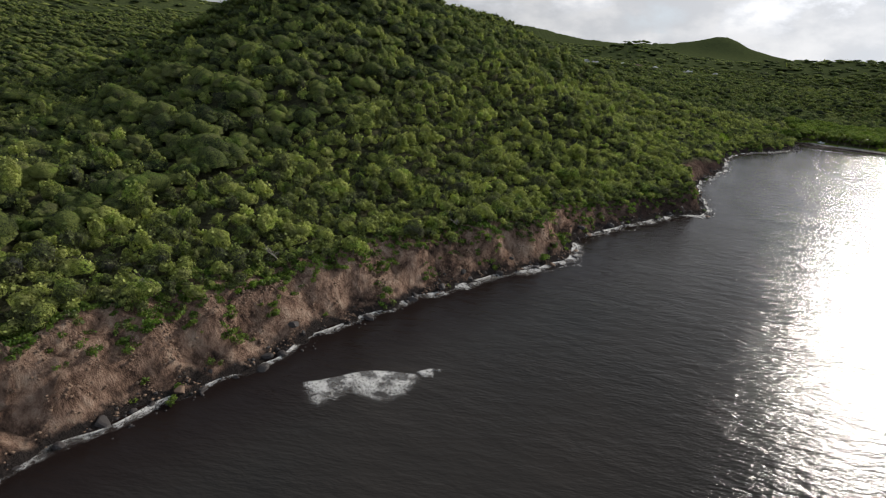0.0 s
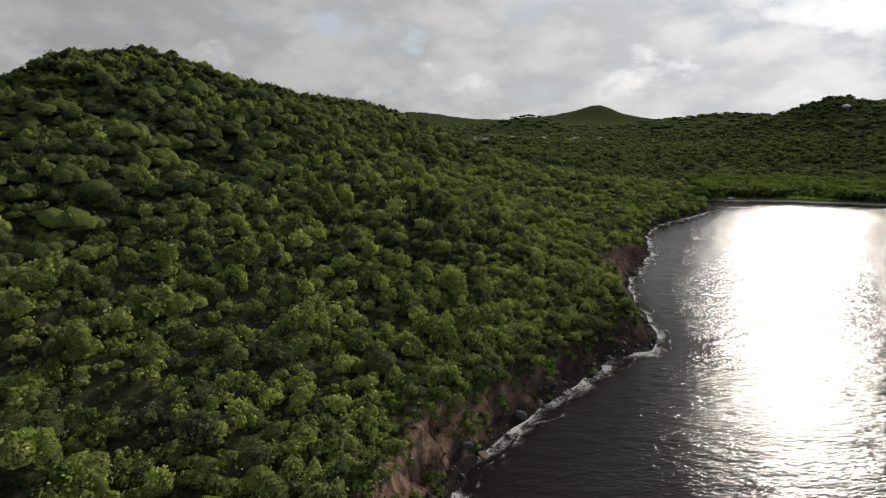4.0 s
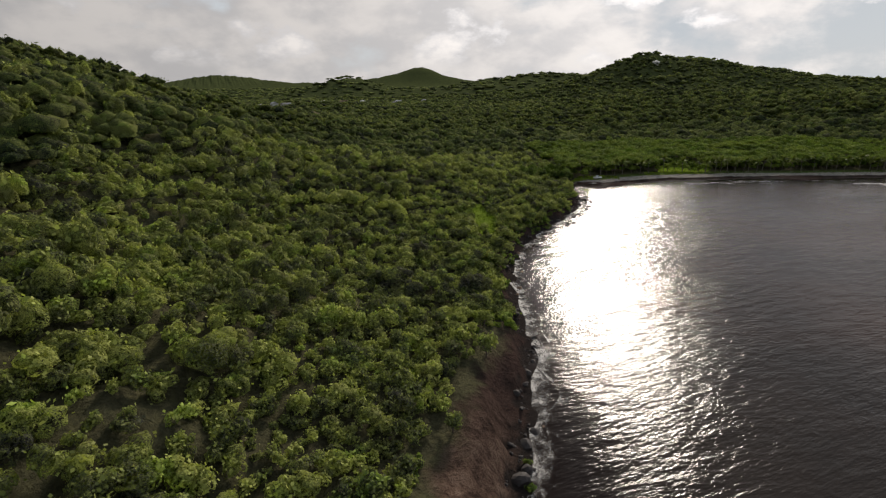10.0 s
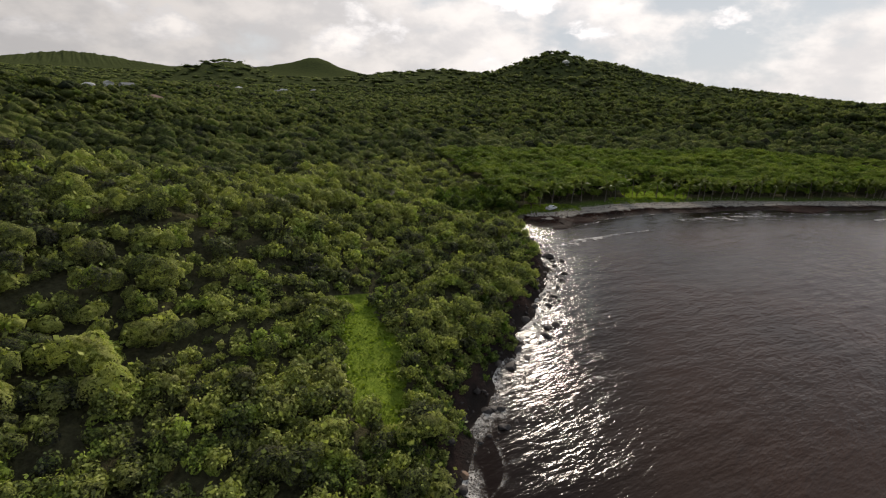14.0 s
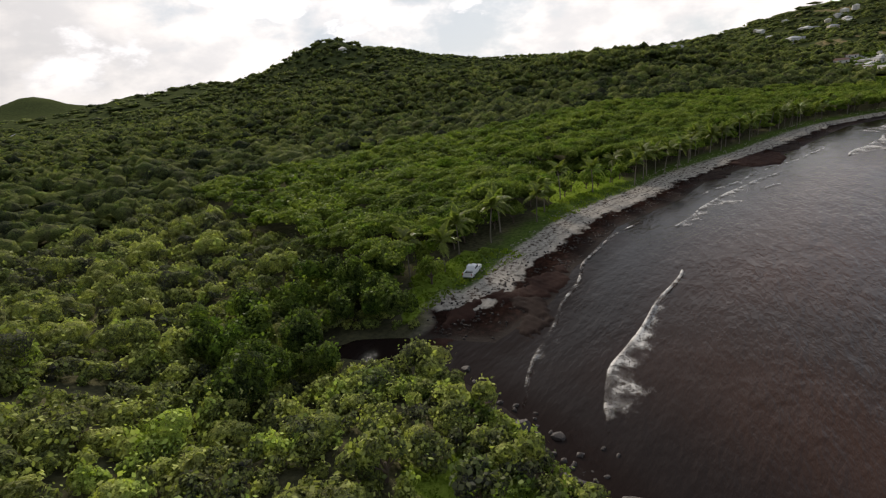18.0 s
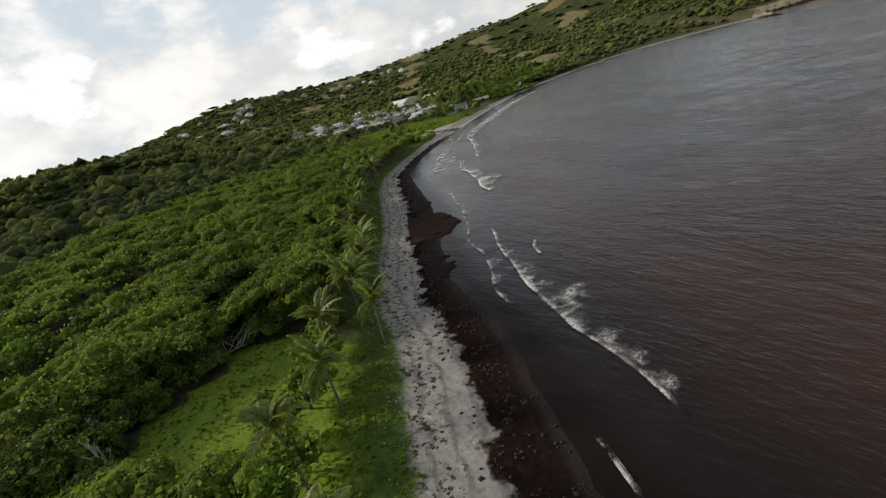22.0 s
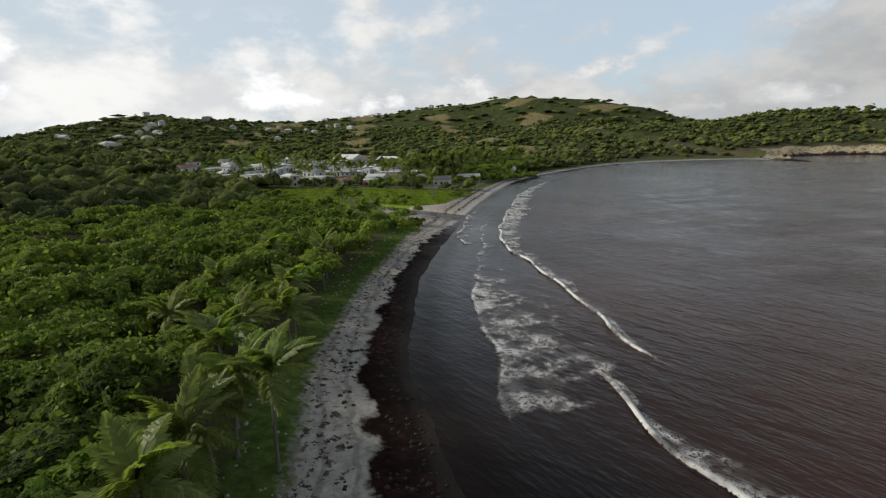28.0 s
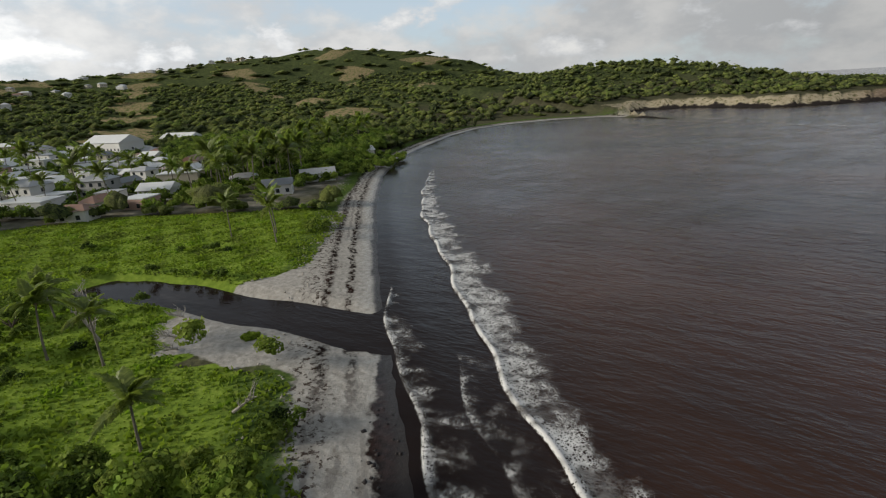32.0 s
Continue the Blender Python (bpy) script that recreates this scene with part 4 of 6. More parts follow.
wood("distant_wood", "hazy woods on the distant ridges", spots - np.stack([0 * tall, 0 * tall, 0.45 * tall], -1), tall * 1.7 * rng.uniform(0.7, 1.25, len(spots)), tall, 2, 3.0, LEAF_FAR, FAR_MASS, 2, 3, (FAR_V, FAR_F))


# ---- helpers for things ----
def part(name, bm, material, parent, label=""):
    """One mesh object from a bmesh, under a thing or a part."""
    me = bpy.data.meshes.new(name)
    bm.to_mesh(me)
    bm.free()
    me.materials.append(material)
    ob = new(name, me)
    ob.parent = parent
    if label:
        tagged(ob, label)
    return ob


def same_part(name, me, parent, m):
    """Another piece with the mesh of an earlier one."""
    ob = new(name, me)
    ob.parent, ob.matrix_basis = parent, m
    return ob


def block(bm, size, at=(0, 0, 0), bevel=0.0, turn=0.0):
    made = bmesh.ops.create_cube(bm, size=1.0, matrix=pose(*at, 0, 0, turn) @ Matrix.Diagonal((*size, 1)))
    if bevel:
        edges = list({e for v in made["verts"] for e in v.link_edges})
        bmesh.ops.bevel(bm, geom=edges, offset=bevel, segments=2, affect="EDGES", profile=0.7)
    return bm


def prism(bm, outline, depth, axis="y"):
    """A closed outline in x and z, pushed to both sides of y = 0."""
    front = [bm.verts.new((x, -depth / 2, z)) for x, z in outline]
    behind = [bm.verts.new((x, depth / 2, z)) for x, z in outline]
    bm.faces.new(front)
    bm.faces.new(behind[::-1])
    for i in range(len(outline)):
        j = (i + 1) % len(outline)
        bm.faces.new((front[j], front[i], behind[i], behind[j]))
    bmesh.ops.recalc_face_normals(bm, faces=bm.faces)
    return bm


def limb(bm, line, radii, sides=7):
    """A tapered branch along a line of points."""
    rings = []
    for i, p in enumerate(line):
        ahead = (Vector(line[min(i + 1, len(line) - 1)]) - Vector(line[max(i - 1, 0)])).normalized()
        u = ahead.orthogonal().normalized()
        v = ahead.cross(u)
        rings.append([bm.verts.new(Vector(p) + radii[i] * (math.cos(k * 6.2832 / sides) * u + math.sin(k * 6.2832 / sides) * v)) for k in range(sides)])
    for a, b in zip(rings, rings[1:]):
        for k in range(sides):
            bm.faces.new((a[k], a[(k + 1) % sides], b[(k + 1) % sides], b[k]))
    bm.faces.new(rings[0][::-1])
    bm.faces.new(rings[-1])
    return bm


def height(x, y):
    return float(ground_at(np.array([x]), np.array([y]))[0][0])


# ---- foam and breakers ----
def foam_material(name, cover, scale):
    """Broken white water: a fine net of froth with clear gaps, closed only along the crest."""
    m, n, l, s = material(name)
    geo = put(n, "ShaderNodeNewGeometry")
    dense = put_attribute(n, "froth")
    nets = []
    for size, bent in ((scale, 1.1), (scale * 2.7, 0.45)):
        lace = put(n, "ShaderNodeTexVoronoi")
        lace.feature = "DISTANCE_TO_EDGE"
        lace.inputs["Scale"].default_value = size
        bend = put(n, "ShaderNodeVectorMath", operation="MULTIPLY_ADD")
        swirl = put(n, "ShaderNodeTexNoise", in_2=size * 0.7, in_3=5.0)
        l.new(geo.outputs["Position"], swirl.inputs["Vector"])
        l.new(swirl.outputs["Color"], bend.inputs[0]); l.new(geo.outputs["Position"], bend.inputs[2])
        bend.inputs[1].default_value = (bent / size * 1.6,) * 3
        l.new(bend.outputs[0], lace.inputs["Vector"])
        nets.append(lace.outputs["Distance"])
    wide_net = calc(n, l, "SUBTRACT", calc(n, l, "MULTIPLY", dense, 0.26), nets[0])
    fine_net = calc(n, l, "SUBTRACT", calc(n, l, "MULTIPLY", dense, 0.30), nets[1])
    patch = noise_at(n, l, scale * 0.22, 6.0, 0.65)
    gate = calc(n, l, "ADD", calc(n, l, "MULTIPLY_ADD", patch, 1.6, -1.15 + 0.6 * cover), dense)
    gaps = noise_at(n, l, scale * 0.16, 3.0, 0.6)
    net = calc(n, l, "MULTIPLY", span(n, l, calc(n, l, "MAXIMUM", wide_net, fine_net), -0.02, 0.09), calc(n, l, "MULTIPLY", span(n, l, gate, 0.25, 0.75), span(n, l, gaps, 0.40, 0.54, 0.22, 1.0)))
    crest = span(n, l, calc(n, l, "MULTIPLY_ADD", gaps, 2.2, calc(n, l, "MULTIPLY_ADD", noise_at(n, l, scale * 1.4, 5.0, 0.7), 0.6, calc(n, l, "ADD", dense, -1.45))), 0.82, 1.0)
    amount = calc(n, l, "MAXIMUM", net, crest, clamp=True)
    l.new(mix(n, l, patch, (0.42, 0.40, 0.375), (0.70, 0.68, 0.65)), s.inputs["Base Color"])
    s.inputs["Roughness"].default_value = 0.8
    clear = put(n, "ShaderNodeBsdfTransparent")
    both = put(n, "ShaderNodeMixShader")
    l.new(amount, both.inputs[0]); l.new(clear.outputs[0], both.inputs[1]); l.new(s.outputs[0], both.inputs[2])
    for node in n:
        if node.bl_idname == "ShaderNodeOutputMaterial":
            l.new(both.outputs[0], node.inputs[0])
    return m


FROTH = foam_material("froth", 0.8, 1.25)
FROTH_OLD = foam_material("spent_froth", 0.5, 1.4)


def smooth_line(points, step):
    """Points every step metres along a curve through the given ones."""
    pts = np.array(points, float)
    out = []
    for i in range(len(pts) - 1):
        p0, p1, p2, p3 = pts[max(i - 1, 0)], pts[i], pts[i + 1], pts[min(i + 2, len(pts) - 1)]
        count = max(2, int(np.linalg.norm(p2 - p1) / step))
        for u in np.arange(count) / count:
            out.append(0.5 * (2 * p1 + (p2 - p0) * u + (2 * p0 - 5 * p1 + 4 * p2 - p3) * u ** 2 + (3 * p1 - p0 - 3 * p2 + p3) * u ** 3))
    return np.array(out + [pts[-1]])


def foam_band(name, label, line, widths, froth, material, crest=0.0, waver=0.5, step=0.8, fade=0.06):
    """A sheet of foam seaward of a line: it follows the line with its inner edge, crest metres high there."""
    mid = smooth_line(line, step)
    ahead = np.gradient(mid, axis=0)
    ahead /= np.linalg.norm(ahead, axis=1, keepdims=True)
    out = np.stack([ahead[:, 1], -ahead[:, 0]], -1)
    far, near = (coast_of(*(mid + s * out * 4).T)[0].mean() for s in (1, -1))
    if far > near:
        out = -out
    u = np.linspace(0, 1, len(mid))
    wide = np.interp(u, np.linspace(0, 1, len(widths)), widths) * (1 + 0.25 * np.sin(np.arange(len(mid)) * 0.37) * np.sin(np.arange(len(mid)) * 0.11))
    mid = mid + out * (waver * np.sin(np.arange(len(mid)) * 0.31 * step) * np.sin(np.arange(len(mid)) * 0.083 * step + 1))[:, None]
    across = np.array([-0.04, 0.0, 0.03, 0.08, 0.2, 0.45, 0.75, 1.0])[None] * np.ones((len(mid), 1))
    across[:, 1:4] = np.array([0.0, 0.22, 0.5]) / wide[:, None]
    high = np.array([0.0, 0.7, 1.0, 0.6, 0.2, 0.1, 0.05, 0.0]) * crest + 0.14
    top = 0.9 if crest > 0.24 else min(froth + 0.16, 0.66)
    lace = np.array([0.2, top, top, min(froth + 0.08, 0.75), froth, froth * 0.85, froth * 0.6, 0.0])
    gx = mid[:, None, 0] + out[:, None, 0] * wide[:, None] * across
    gy = mid[:, None, 1] + out[:, None, 1] * wide[:, None] * across
    ends = smooth(0, fade, u) * smooth(1, 1 - fade, u)
    me = grid_mesh(name, gx, gy, high[None] * np.ones_like(gx) * (0.5 + 0.5 * ends[:, None]), (("froth", lace[None] * ends[:, None] * np.ones_like(gx)),))
    me.materials.append(material)
    return tagged(new(name, me), label, "foam", kind="stuff")


foam_band("surf_line", "white surf along the foot of the cliffs", [(x, y) for x, y in CLIFF_COAST[3:24]], (1.6, 3.2, 1.8, 4.0, 2.2, 5.0, 2.0, 4.5, 3.0, 4.0, 3.0), 0.46, FROTH, 0.12, 1.0)
foam_band("surf_line", "thin lace of foam off the cliff", [(x + 2.4, y - 2.0) for x, y in CLIFF_COAST[8:24]], (1.5, 4.0, 2.0, 5.0, 3.0, 5.0, 4.0), 0.3, FROTH_OLD, 0.0, 2.0)
foam_band("breaking_wave", "spreading patch of white foam over a sunken rock", ((-386.9, -564.3), (-378.5, -560.3), (-368.5, -557.3), (-361.2, -556.5)), (6.0, 9.0, 9.5, 6.0), 0.6, FROTH, 0.05, 0.8, 0.8, 0.2)
foam_band("breaking_wave", "small white splash over a sunken rock", ((-363.9, -556.2), (-360.4, -554), (-357.4, -553.7)), (1.5, 3.4, 1.5), 0.55, FROTH, 0.05, 0.2, 0.4, 0.25)
foam_band("breaking_wave", "white water washing over rocks below the cliff", ((-319.1, -471.3), (-319.9, -483), (-326.5, -492.4)), (2.0, 5.0, 2.0), 0.46, FROTH, 0.08, 0.8)
foam_band("breaking_wave", "white water washing over rocks below the cliff", ((-332.4, -495.3), (-340.1, -496.3), (-347.7, -507.5)), (3.0, 6.0, 2.0), 0.46, FROTH, 0.08, 0.8)
foam_band("breaking_wave", "low breaking wave with a trail of lacy foam", ((269.6, -445), (252.1, -413.5), (229.7, -380.6), (207.9, -355.8), (188.1, -333.2), (174.8, -319.1), (163, -307.9), (148.7, -298.7), (127.5, -288), (108.9, -276.7), (95, -270.7)), (1.5, 3.0, 5.5, 7.0, 7.5, 8.0, 7.0, 5.0, 3.0, 2.0, 1.0), 0.54, FROTH, 0.35, 0.6)
foam_band("breaking_wave", "spent wave edge running up the beach", ((206.1, -337.8), (201.5, -330.4), (190, -318.5), (181.4, -310.7), (173.6, -302.9), (161.5, -295.6)), (1.5, 4.0, 6.0, 6.0, 3.0), 0.46, FROTH_OLD, 0.2, 0.5)
foam_band("breaking_wave", "spent wave with a wide sheet of lacy foam", ((185.6, -324.1), (177.1, -314.3), (156.3, -296.3), (143.4, -283.9), (132.4, -273.2)), (3.0, 9.0, 12.0, 10.0, 4.0), 0.33, FROTH_OLD, 0.0, 0.7)
foam_band("breaking_wave", "breaking wave with lacy foam behind it", ((104.3, -266.2), (92.3, -259.7), (83.2, -256.9), (62.9, -248.3), (53.5, -244.8)), (0.6, 2.5, 6.0, 7.0, 2.0), 0.5, FROTH, 0.28, 0.5)
foam_band("breaking_wave", "thin wave edge by the weedy shallows", ((69.5, -240.6), (51.1, -233.8), (33.3, -224.5), (26.7, -221.1), (19.6, -218.7), (16.2, -217.5)), (0.5, 0.8, 3.0, 2.5, 2.5, 0.8), 0.38, FROTH_OLD, 0.1, 0.4)
foam_band("breaking_wave", "small curling whitecap off the weed", ((14.4, -226.9), (12.1, -224.6), (8.6, -223)), (0.5, 1.8, 0.5), 0.45, FROTH_OLD, 0.15, 0.2, 0.4)
foam_band("breaking_wave", "spent patch of lacy foam off the weed", ((16.2, -217.5), (10.2, -214.3), (4.9, -211.6), (-1.5, -209.9)), (3.0, 7.0, 5.0, 1.0), 0.4, FROTH_OLD, 0.1, 0.3)
foam_band("breaking_wave", "thin white wave edge along the shallows", ((-24.5, -199.8), (-34.5, -196.8), (-51.6, -194.6), (-60.9, -195.6), (-72.2, -196.6), (-86.5, -197.6), (-96.1, -199.7)), (0.4, 0.5, 0.6, 0.9, 1.8, 2.6, 1.0), 0.33, FROTH_OLD, 0.08, 0.4)
foam_band("breaking_wave", "spent wave with a lacy trail off the weedy beach", ((30.3, -227.6), (9.4, -218.3), (-3.8, -213), (-16.7, -210.1), (-23.6, -208.1), (-30.2, -206.2)), (0.6, 1.5, 4.5, 8.0, 5.0, 0.8), 0.5, FROTH_OLD, 0.2, 0.4)
foam_band("breaking_wave", "wide sheet of lacy spent foam", ((141.9, -282), (123.2, -267.3), (113.3, -261.5), (105.6, -255.6), (98.4, -251.2)), (5.0, 13.0, 16.0, 15.0, 7.0), 0.52, FROTH_OLD, 0.2, 0.6, 0.8, 0.12)
foam_band("breaking_wave", "small breaker off the creek mouth", ((-51, -210.8), (-70.6, -208.7), (-80.1, -207.6), (-85.8, -206.6), (-91.4, -207.6), (-96.3, -209.6)), (0.8, 1.2, 2.0, 4.0, 6.0, 4.0), 0.5, FROTH_OLD, 0.2, 0.4)
foam_band("surf_line", "white water over the reef off the point", ((214, -706), (173, -666), (144, -632), (118, -619)), (1.0, 2.0, 2.5, 3.5, 1.5), 0.45, FROTH_OLD, 0.1, 2.0)

# ---- rocks ----
def rock_mesh(name, seed, material):
    r = random.Random(seed)
    bm = bmesh.new()
    bmesh.ops.create_icosphere(bm, subdivisions=2, radius=1.0)
    cuts = [(Vector((r.uniform(-1, 1), r.uniform(-1, 1), r.uniform(-0.6, 1))).normalized(), r.uniform(0.55, 0.85)) for _ in range(9)]
    for v in bm.verts:
        for way, reach in cuts:
            over = v.co.dot(way) - reach
            if over > 0:
                v.co -= way * over
        v.co.z *= 0.75
    me = bpy.data.meshes.new(name)
    bm.to_mesh(me)
    bm.free()
    me.materials.append(material)
    return me


BOULDERS = [rock_mesh("boulder", n, ROCK) for n in range(4)] + [rock_mesh("boulder", 9 + n, PALE_ROCK) for n in range(2)]
foot = smooth_line(CLIFF_COAST[4:25], 1.0)
pick = random.Random(3)
shore = smooth_line(CLIFF_COAST[20:24], 0.5)
for n in range(295):
    x, y = foot[int((n + pick.random()) / 205 * (len(foot) - 1))] if n < 205 else shore[int(pick.random() * (len(shore) - 1))] + pick.uniform(-1.0, 4.5) * np.array((0.75, -0.66))
    x, y = x + pick.uniform(-2.4, 2.2), y + pick.uniform(-2.4, 2.2)
    size = (0.35 + 1.1 * pick.random() ** 2.5) * (1.0 if n < 205 else 0.7)
    ob = new("boulder", BOULDERS[pick.choice((0, 1, 2, 3, 0, 1, 2, 4)) if n < 205 else n % 4])
    ob.matrix_world = pose(x, y, max(-0.1, height(x, y)) + 0.1 * size, pick.uniform(-20, 20), pick.uniform(-20, 20), pick.uniform(0, 360)) @ Matrix.Diagonal((size * pick.uniform(0.9, 1.5), size, size, 1))
    tagged(ob, "dark wet boulder at the foot of the cliff", "boulder", "boulders along the cliff foot")


def scree(name, label, count, keep, size, material, box):
    """Uncounted small stones."""
    shape = np.array([(1, 0, 0), (0, 1, 0), (-1, 0, 0), (0, -1, 0), (0, 0, 0.8), (0, 0, -0.8)])
    faces = np.array([(0, 1, 4), (1, 2, 4), (2, 3, 4), (3, 0, 4), (1, 0, 5), (2, 1, 5), (3, 2, 5), (0, 3, 5)])
    px, py = rng.uniform(box[0], box[1], count), rng.uniform(box[2], box[3], count)
    pz, d, ch, b = ground_at(px, py)
    ok = keep(px, py, d, ch, b)
    at = np.stack([px, py, pz], -1)[ok]
    s = (size * rng.uniform(0.5, 1.6, len(at)))[:, None, None] * rng.uniform(0.6, 1.3, (len(at), 6, 1))
    turn = rng.uniform(0, 6.28, len(at))
    v = np.stack([shape[None, :, 0] * np.cos(turn)[:, None] - shape[None, :, 1] * np.sin(turn)[:, None], shape[None, :, 0] * np.sin(turn)[:, None] + shape[None, :, 1] * np.cos(turn)[:, None], shape[None, :, 2] + 0 * turn[:, None]], -1) * s + at[:, None]
    me = bpy.data.meshes.new(name)
    fill_mesh(me, v.reshape(-1, 3), (faces[None] + (np.arange(len(at)) * 6)[:, None, None]).reshape(-1, 3))
    me.materials.append(material)
    return tagged(new(name, me), label, "stones", kind="stuff")


scree("cliff_scree", "brown stones and rubble on the cliff face", 60000, lambda x, y, d, ch, b: (ch > 6) & (d > 0.5) & (d < 3 + ch) & (ripple(x, y, 21.0, 4.0) > -0.2), 0.3, PALE_ROCK, (-480, -320, -660, -480))
scree("shore_stones", "black stones washed by the surf", 90000, lambda x, y, d, ch, b: (ch > 2) & (d > -2.2) & (d < 3.0), 0.36, ROCK, (-480, -85, -660, -160))
scree("beach_litter", "dry weed and driftwood scraps along the top of the beach", 50000, lambda x, y, d, ch, b: (b > 0.5) & (d > 11.5) & (d < 15.5) & (ripple(x, y, 13.0, 1.0) > -0.3), 0.16, DEAD_WOOD, (-90, 320, -420, -150))
scree("weed_clumps", "lumpy banks of dark brown seaweed", 60000, lambda x, y, d, ch, b: (b > 0.5) & (d > 0.3) & (d < np.interp(x, (-90, -24, 52, 173, 201), (11, 8, 8, 6, 1))) & (ripple(x, y, 9.0, 3.0) > -0.1), 0.2, plain("brown_weed", (0.018, 0.0105, 0.009), 0.7, vary=0.6), (-90, 210, -310, -160))

def weed_bank(label, ring, high, tone):
    """A lumpy mat of stranded seaweed: a sheet that rises out of the shallows inside the ring and frays along its rim."""
    box = np.array(ring, float)
    gx, gy = np.meshgrid(np.arange(box[:, 0].min() - 2, box[:, 0].max() + 2, 0.45), np.arange(box[:, 1].min() - 2, box[:, 1].max() + 2, 0.45))
    rim = near_line(gx, gy, ring + ring[:1]) * np.where(inside_of(gx, gy, ring), 1, -1)
    turned = (0.6 * gx + 0.8 * gy, 0.8 * gx - 0.6 * gy)
    rim = rim + 1.3 * ripple(*turned, 9.0, 1.0) * ripple(gx, gy, 6.3, 2.0) + 0.5 * ripple(gx, gy, 2.9, 3.0) + 0.35 * ripple(*turned, 1.7, 4.0) - 2.2 * smooth(0.2, 0.6, ripple(*turned, 11.0, 6.0))
    bed = np.maximum(ground_at(gx, gy)[0], 0.0)
    gz = bed - 0.25 + (0.25 + high) * smooth(-0.4, 0.8, rim) + smooth(0.2, 1.5, rim) * (0.16 * ripple(gx, gy, 1.9, 2.0) + 0.2 * ripple(*turned, 4.1, 5.0) * ripple(gx, gy, 7.3, 1.0) + rng.normal(0, 0.035, gx.shape))
    me = grid_mesh("weed_bank", gx, gy, gz)
    me.materials.append(tone)
    return tagged(new("weed_bank", me), label, "seaweed", kind="stuff")


def matt(m):
    for node in m.node_tree.nodes:
        if node.bl_idname == "ShaderNodeBsdfPrincipled":
            node.inputs["Specular IOR Level"].default_value = 0.08
    return m


DARK_WEED = plain("sodden_weed", (0.024, 0.014, 0.0115), 0.9, vary=0.6, scale=0.9, relief=0.12)
RED_WEED = plain("rusty_weed", (0.05, 0.024, 0.0185), 0.9, vary=0.85, scale=0.5, relief=0.2)
matt(DARK_WEED), matt(RED_WEED)
weed_bank("thick rust-brown bank of seaweed bulging into the shallows", ((60, -223), (58, -228), (52, -230), (41, -228), (36, -222), (37, -214), (46, -217)), 0.3, RED_WEED)
weed_bank("dark tongue of seaweed along the water's edge", ((32, -212), (25, -216), (18, -213), (15, -208), (22, -208)), 0.2, DARK_WEED)
weed_bank("dark frayed bank of seaweed at the water's edge", ((82, -234), (66, -234), (58, -228), (62, -224), (76, -231)), 0.2, DARK_WEED)
weed_bank("rust-brown bank of seaweed across the creek mouth", ((-89, -183), (-80, -181.5), (-67, -187), (-54, -191.5), (-62, -195), (-69, -194), (-73, -189), (-77, -187), (-83, -185), (-88, -186)), 0.3, RED_WEED)
weed_bank("dark tongue of seaweed by the creek", ((-72, -187), (-69, -193), (-77, -197), (-83, -195.5), (-80, -192.5), (-76, -191)), 0.3, DARK_WEED)

# vines and low growth that hang over the cliffs
px, py = rng.uniform(-480, -85, 90000), rng.uniform(-660, -160, 90000)
pz, d, ch, b = ground_at(px, py)
ok = (ch > 2) & (d > 1.2) & (d < 9 + 1.6 * np.maximum(ch - 4, 0)) & ((ripple(px, py, 24.0, 2.0) + 0.5 * ripple(px, py, 9.0, 6.0) > 0.12 + 0.018 * ch) | (d > 3 + (0.8 + 0.5 * ripple(px, py, 15.0, 1.0)) * np.maximum(ch - 4.5, 0) + 3 * ripple(px, py, 8.0, 2.0))) & (near_line(px, py, SCAR) > 7)
spots = np.stack([px, py, pz], -1)[ok][:13000]
wood("cliff_vines", "bright green vines and creepers hanging over the cliff", spots - (0, 0, 0.5), rng.uniform(0.7, 1.5, len(spots)), rng.uniform(1.0, 2.0, len(spots)), 14, 0.26, LEAF_VINE, VINE_MASS, 3)

# ---- meadow grass ----
def tufts(name, label, ring, count, size, material, on_sand=False):
    box = np.array(ring)
    px, py = rng.uniform(*(box[:, 0].min(), box[:, 0].max()), count), rng.uniform(box[:, 1].min(), box[:, 1].max(), count)
    ok = inside_of(px, py, ring) & (river_at(px, py) < 0.05) & (on_sand | ~inside_of(px, py, SANDBANK))
    at = np.stack([px, py, ground_at(px, py)[0]], -1)[ok]
    tall = size * rng.uniform(0.5, 1.4, len(at)) * (1 + 0.7 * ripple(at[:, 0], at[:, 1], 11.0, 2.0))
    turn = rng.uniform(0, 6.28, len(at))
    side = np.stack([np.cos(turn), np.sin(turn), 0 * turn], -1) * tall[:, None] * 0.8
    lean = rng.normal(0, 0.35, (len(at), 3)) * tall[:, None]
    lean[:, 2] = tall
    v = np.stack([at - side, at + side, at + side * 0.7 + lean, at - side * 0.5 + lean * 0.9], 1).reshape(-1, 3)
    me = bpy.data.meshes.new(name)
    fill_mesh(me, v, np.arange(len(v)).reshape(-1, 4))
    me.materials.append(material)
    return tagged(new(name, me), label, "grass", kind="stuff")


tufts("meadow_grass", "tall bright green grass by the river mouth", MEADOW, 60000, 0.27, GRASS_BLADES)
for ring in VERGES:
    tufts("verge_grass", "short green grass behind the beach" if ring[0][0] > -100 else "bright green grass on the slope above the sea", ring, 3000, 0.22, GRASS_BLADES)

tufts("sandbar_grass", "small hump of green grass on the sand bar", ((208.6, -313), (210, -314.2), (211.6, -313.4), (211.2, -312), (209.5, -311.8)), 700, 0.24, GRASS_BLADES, True)

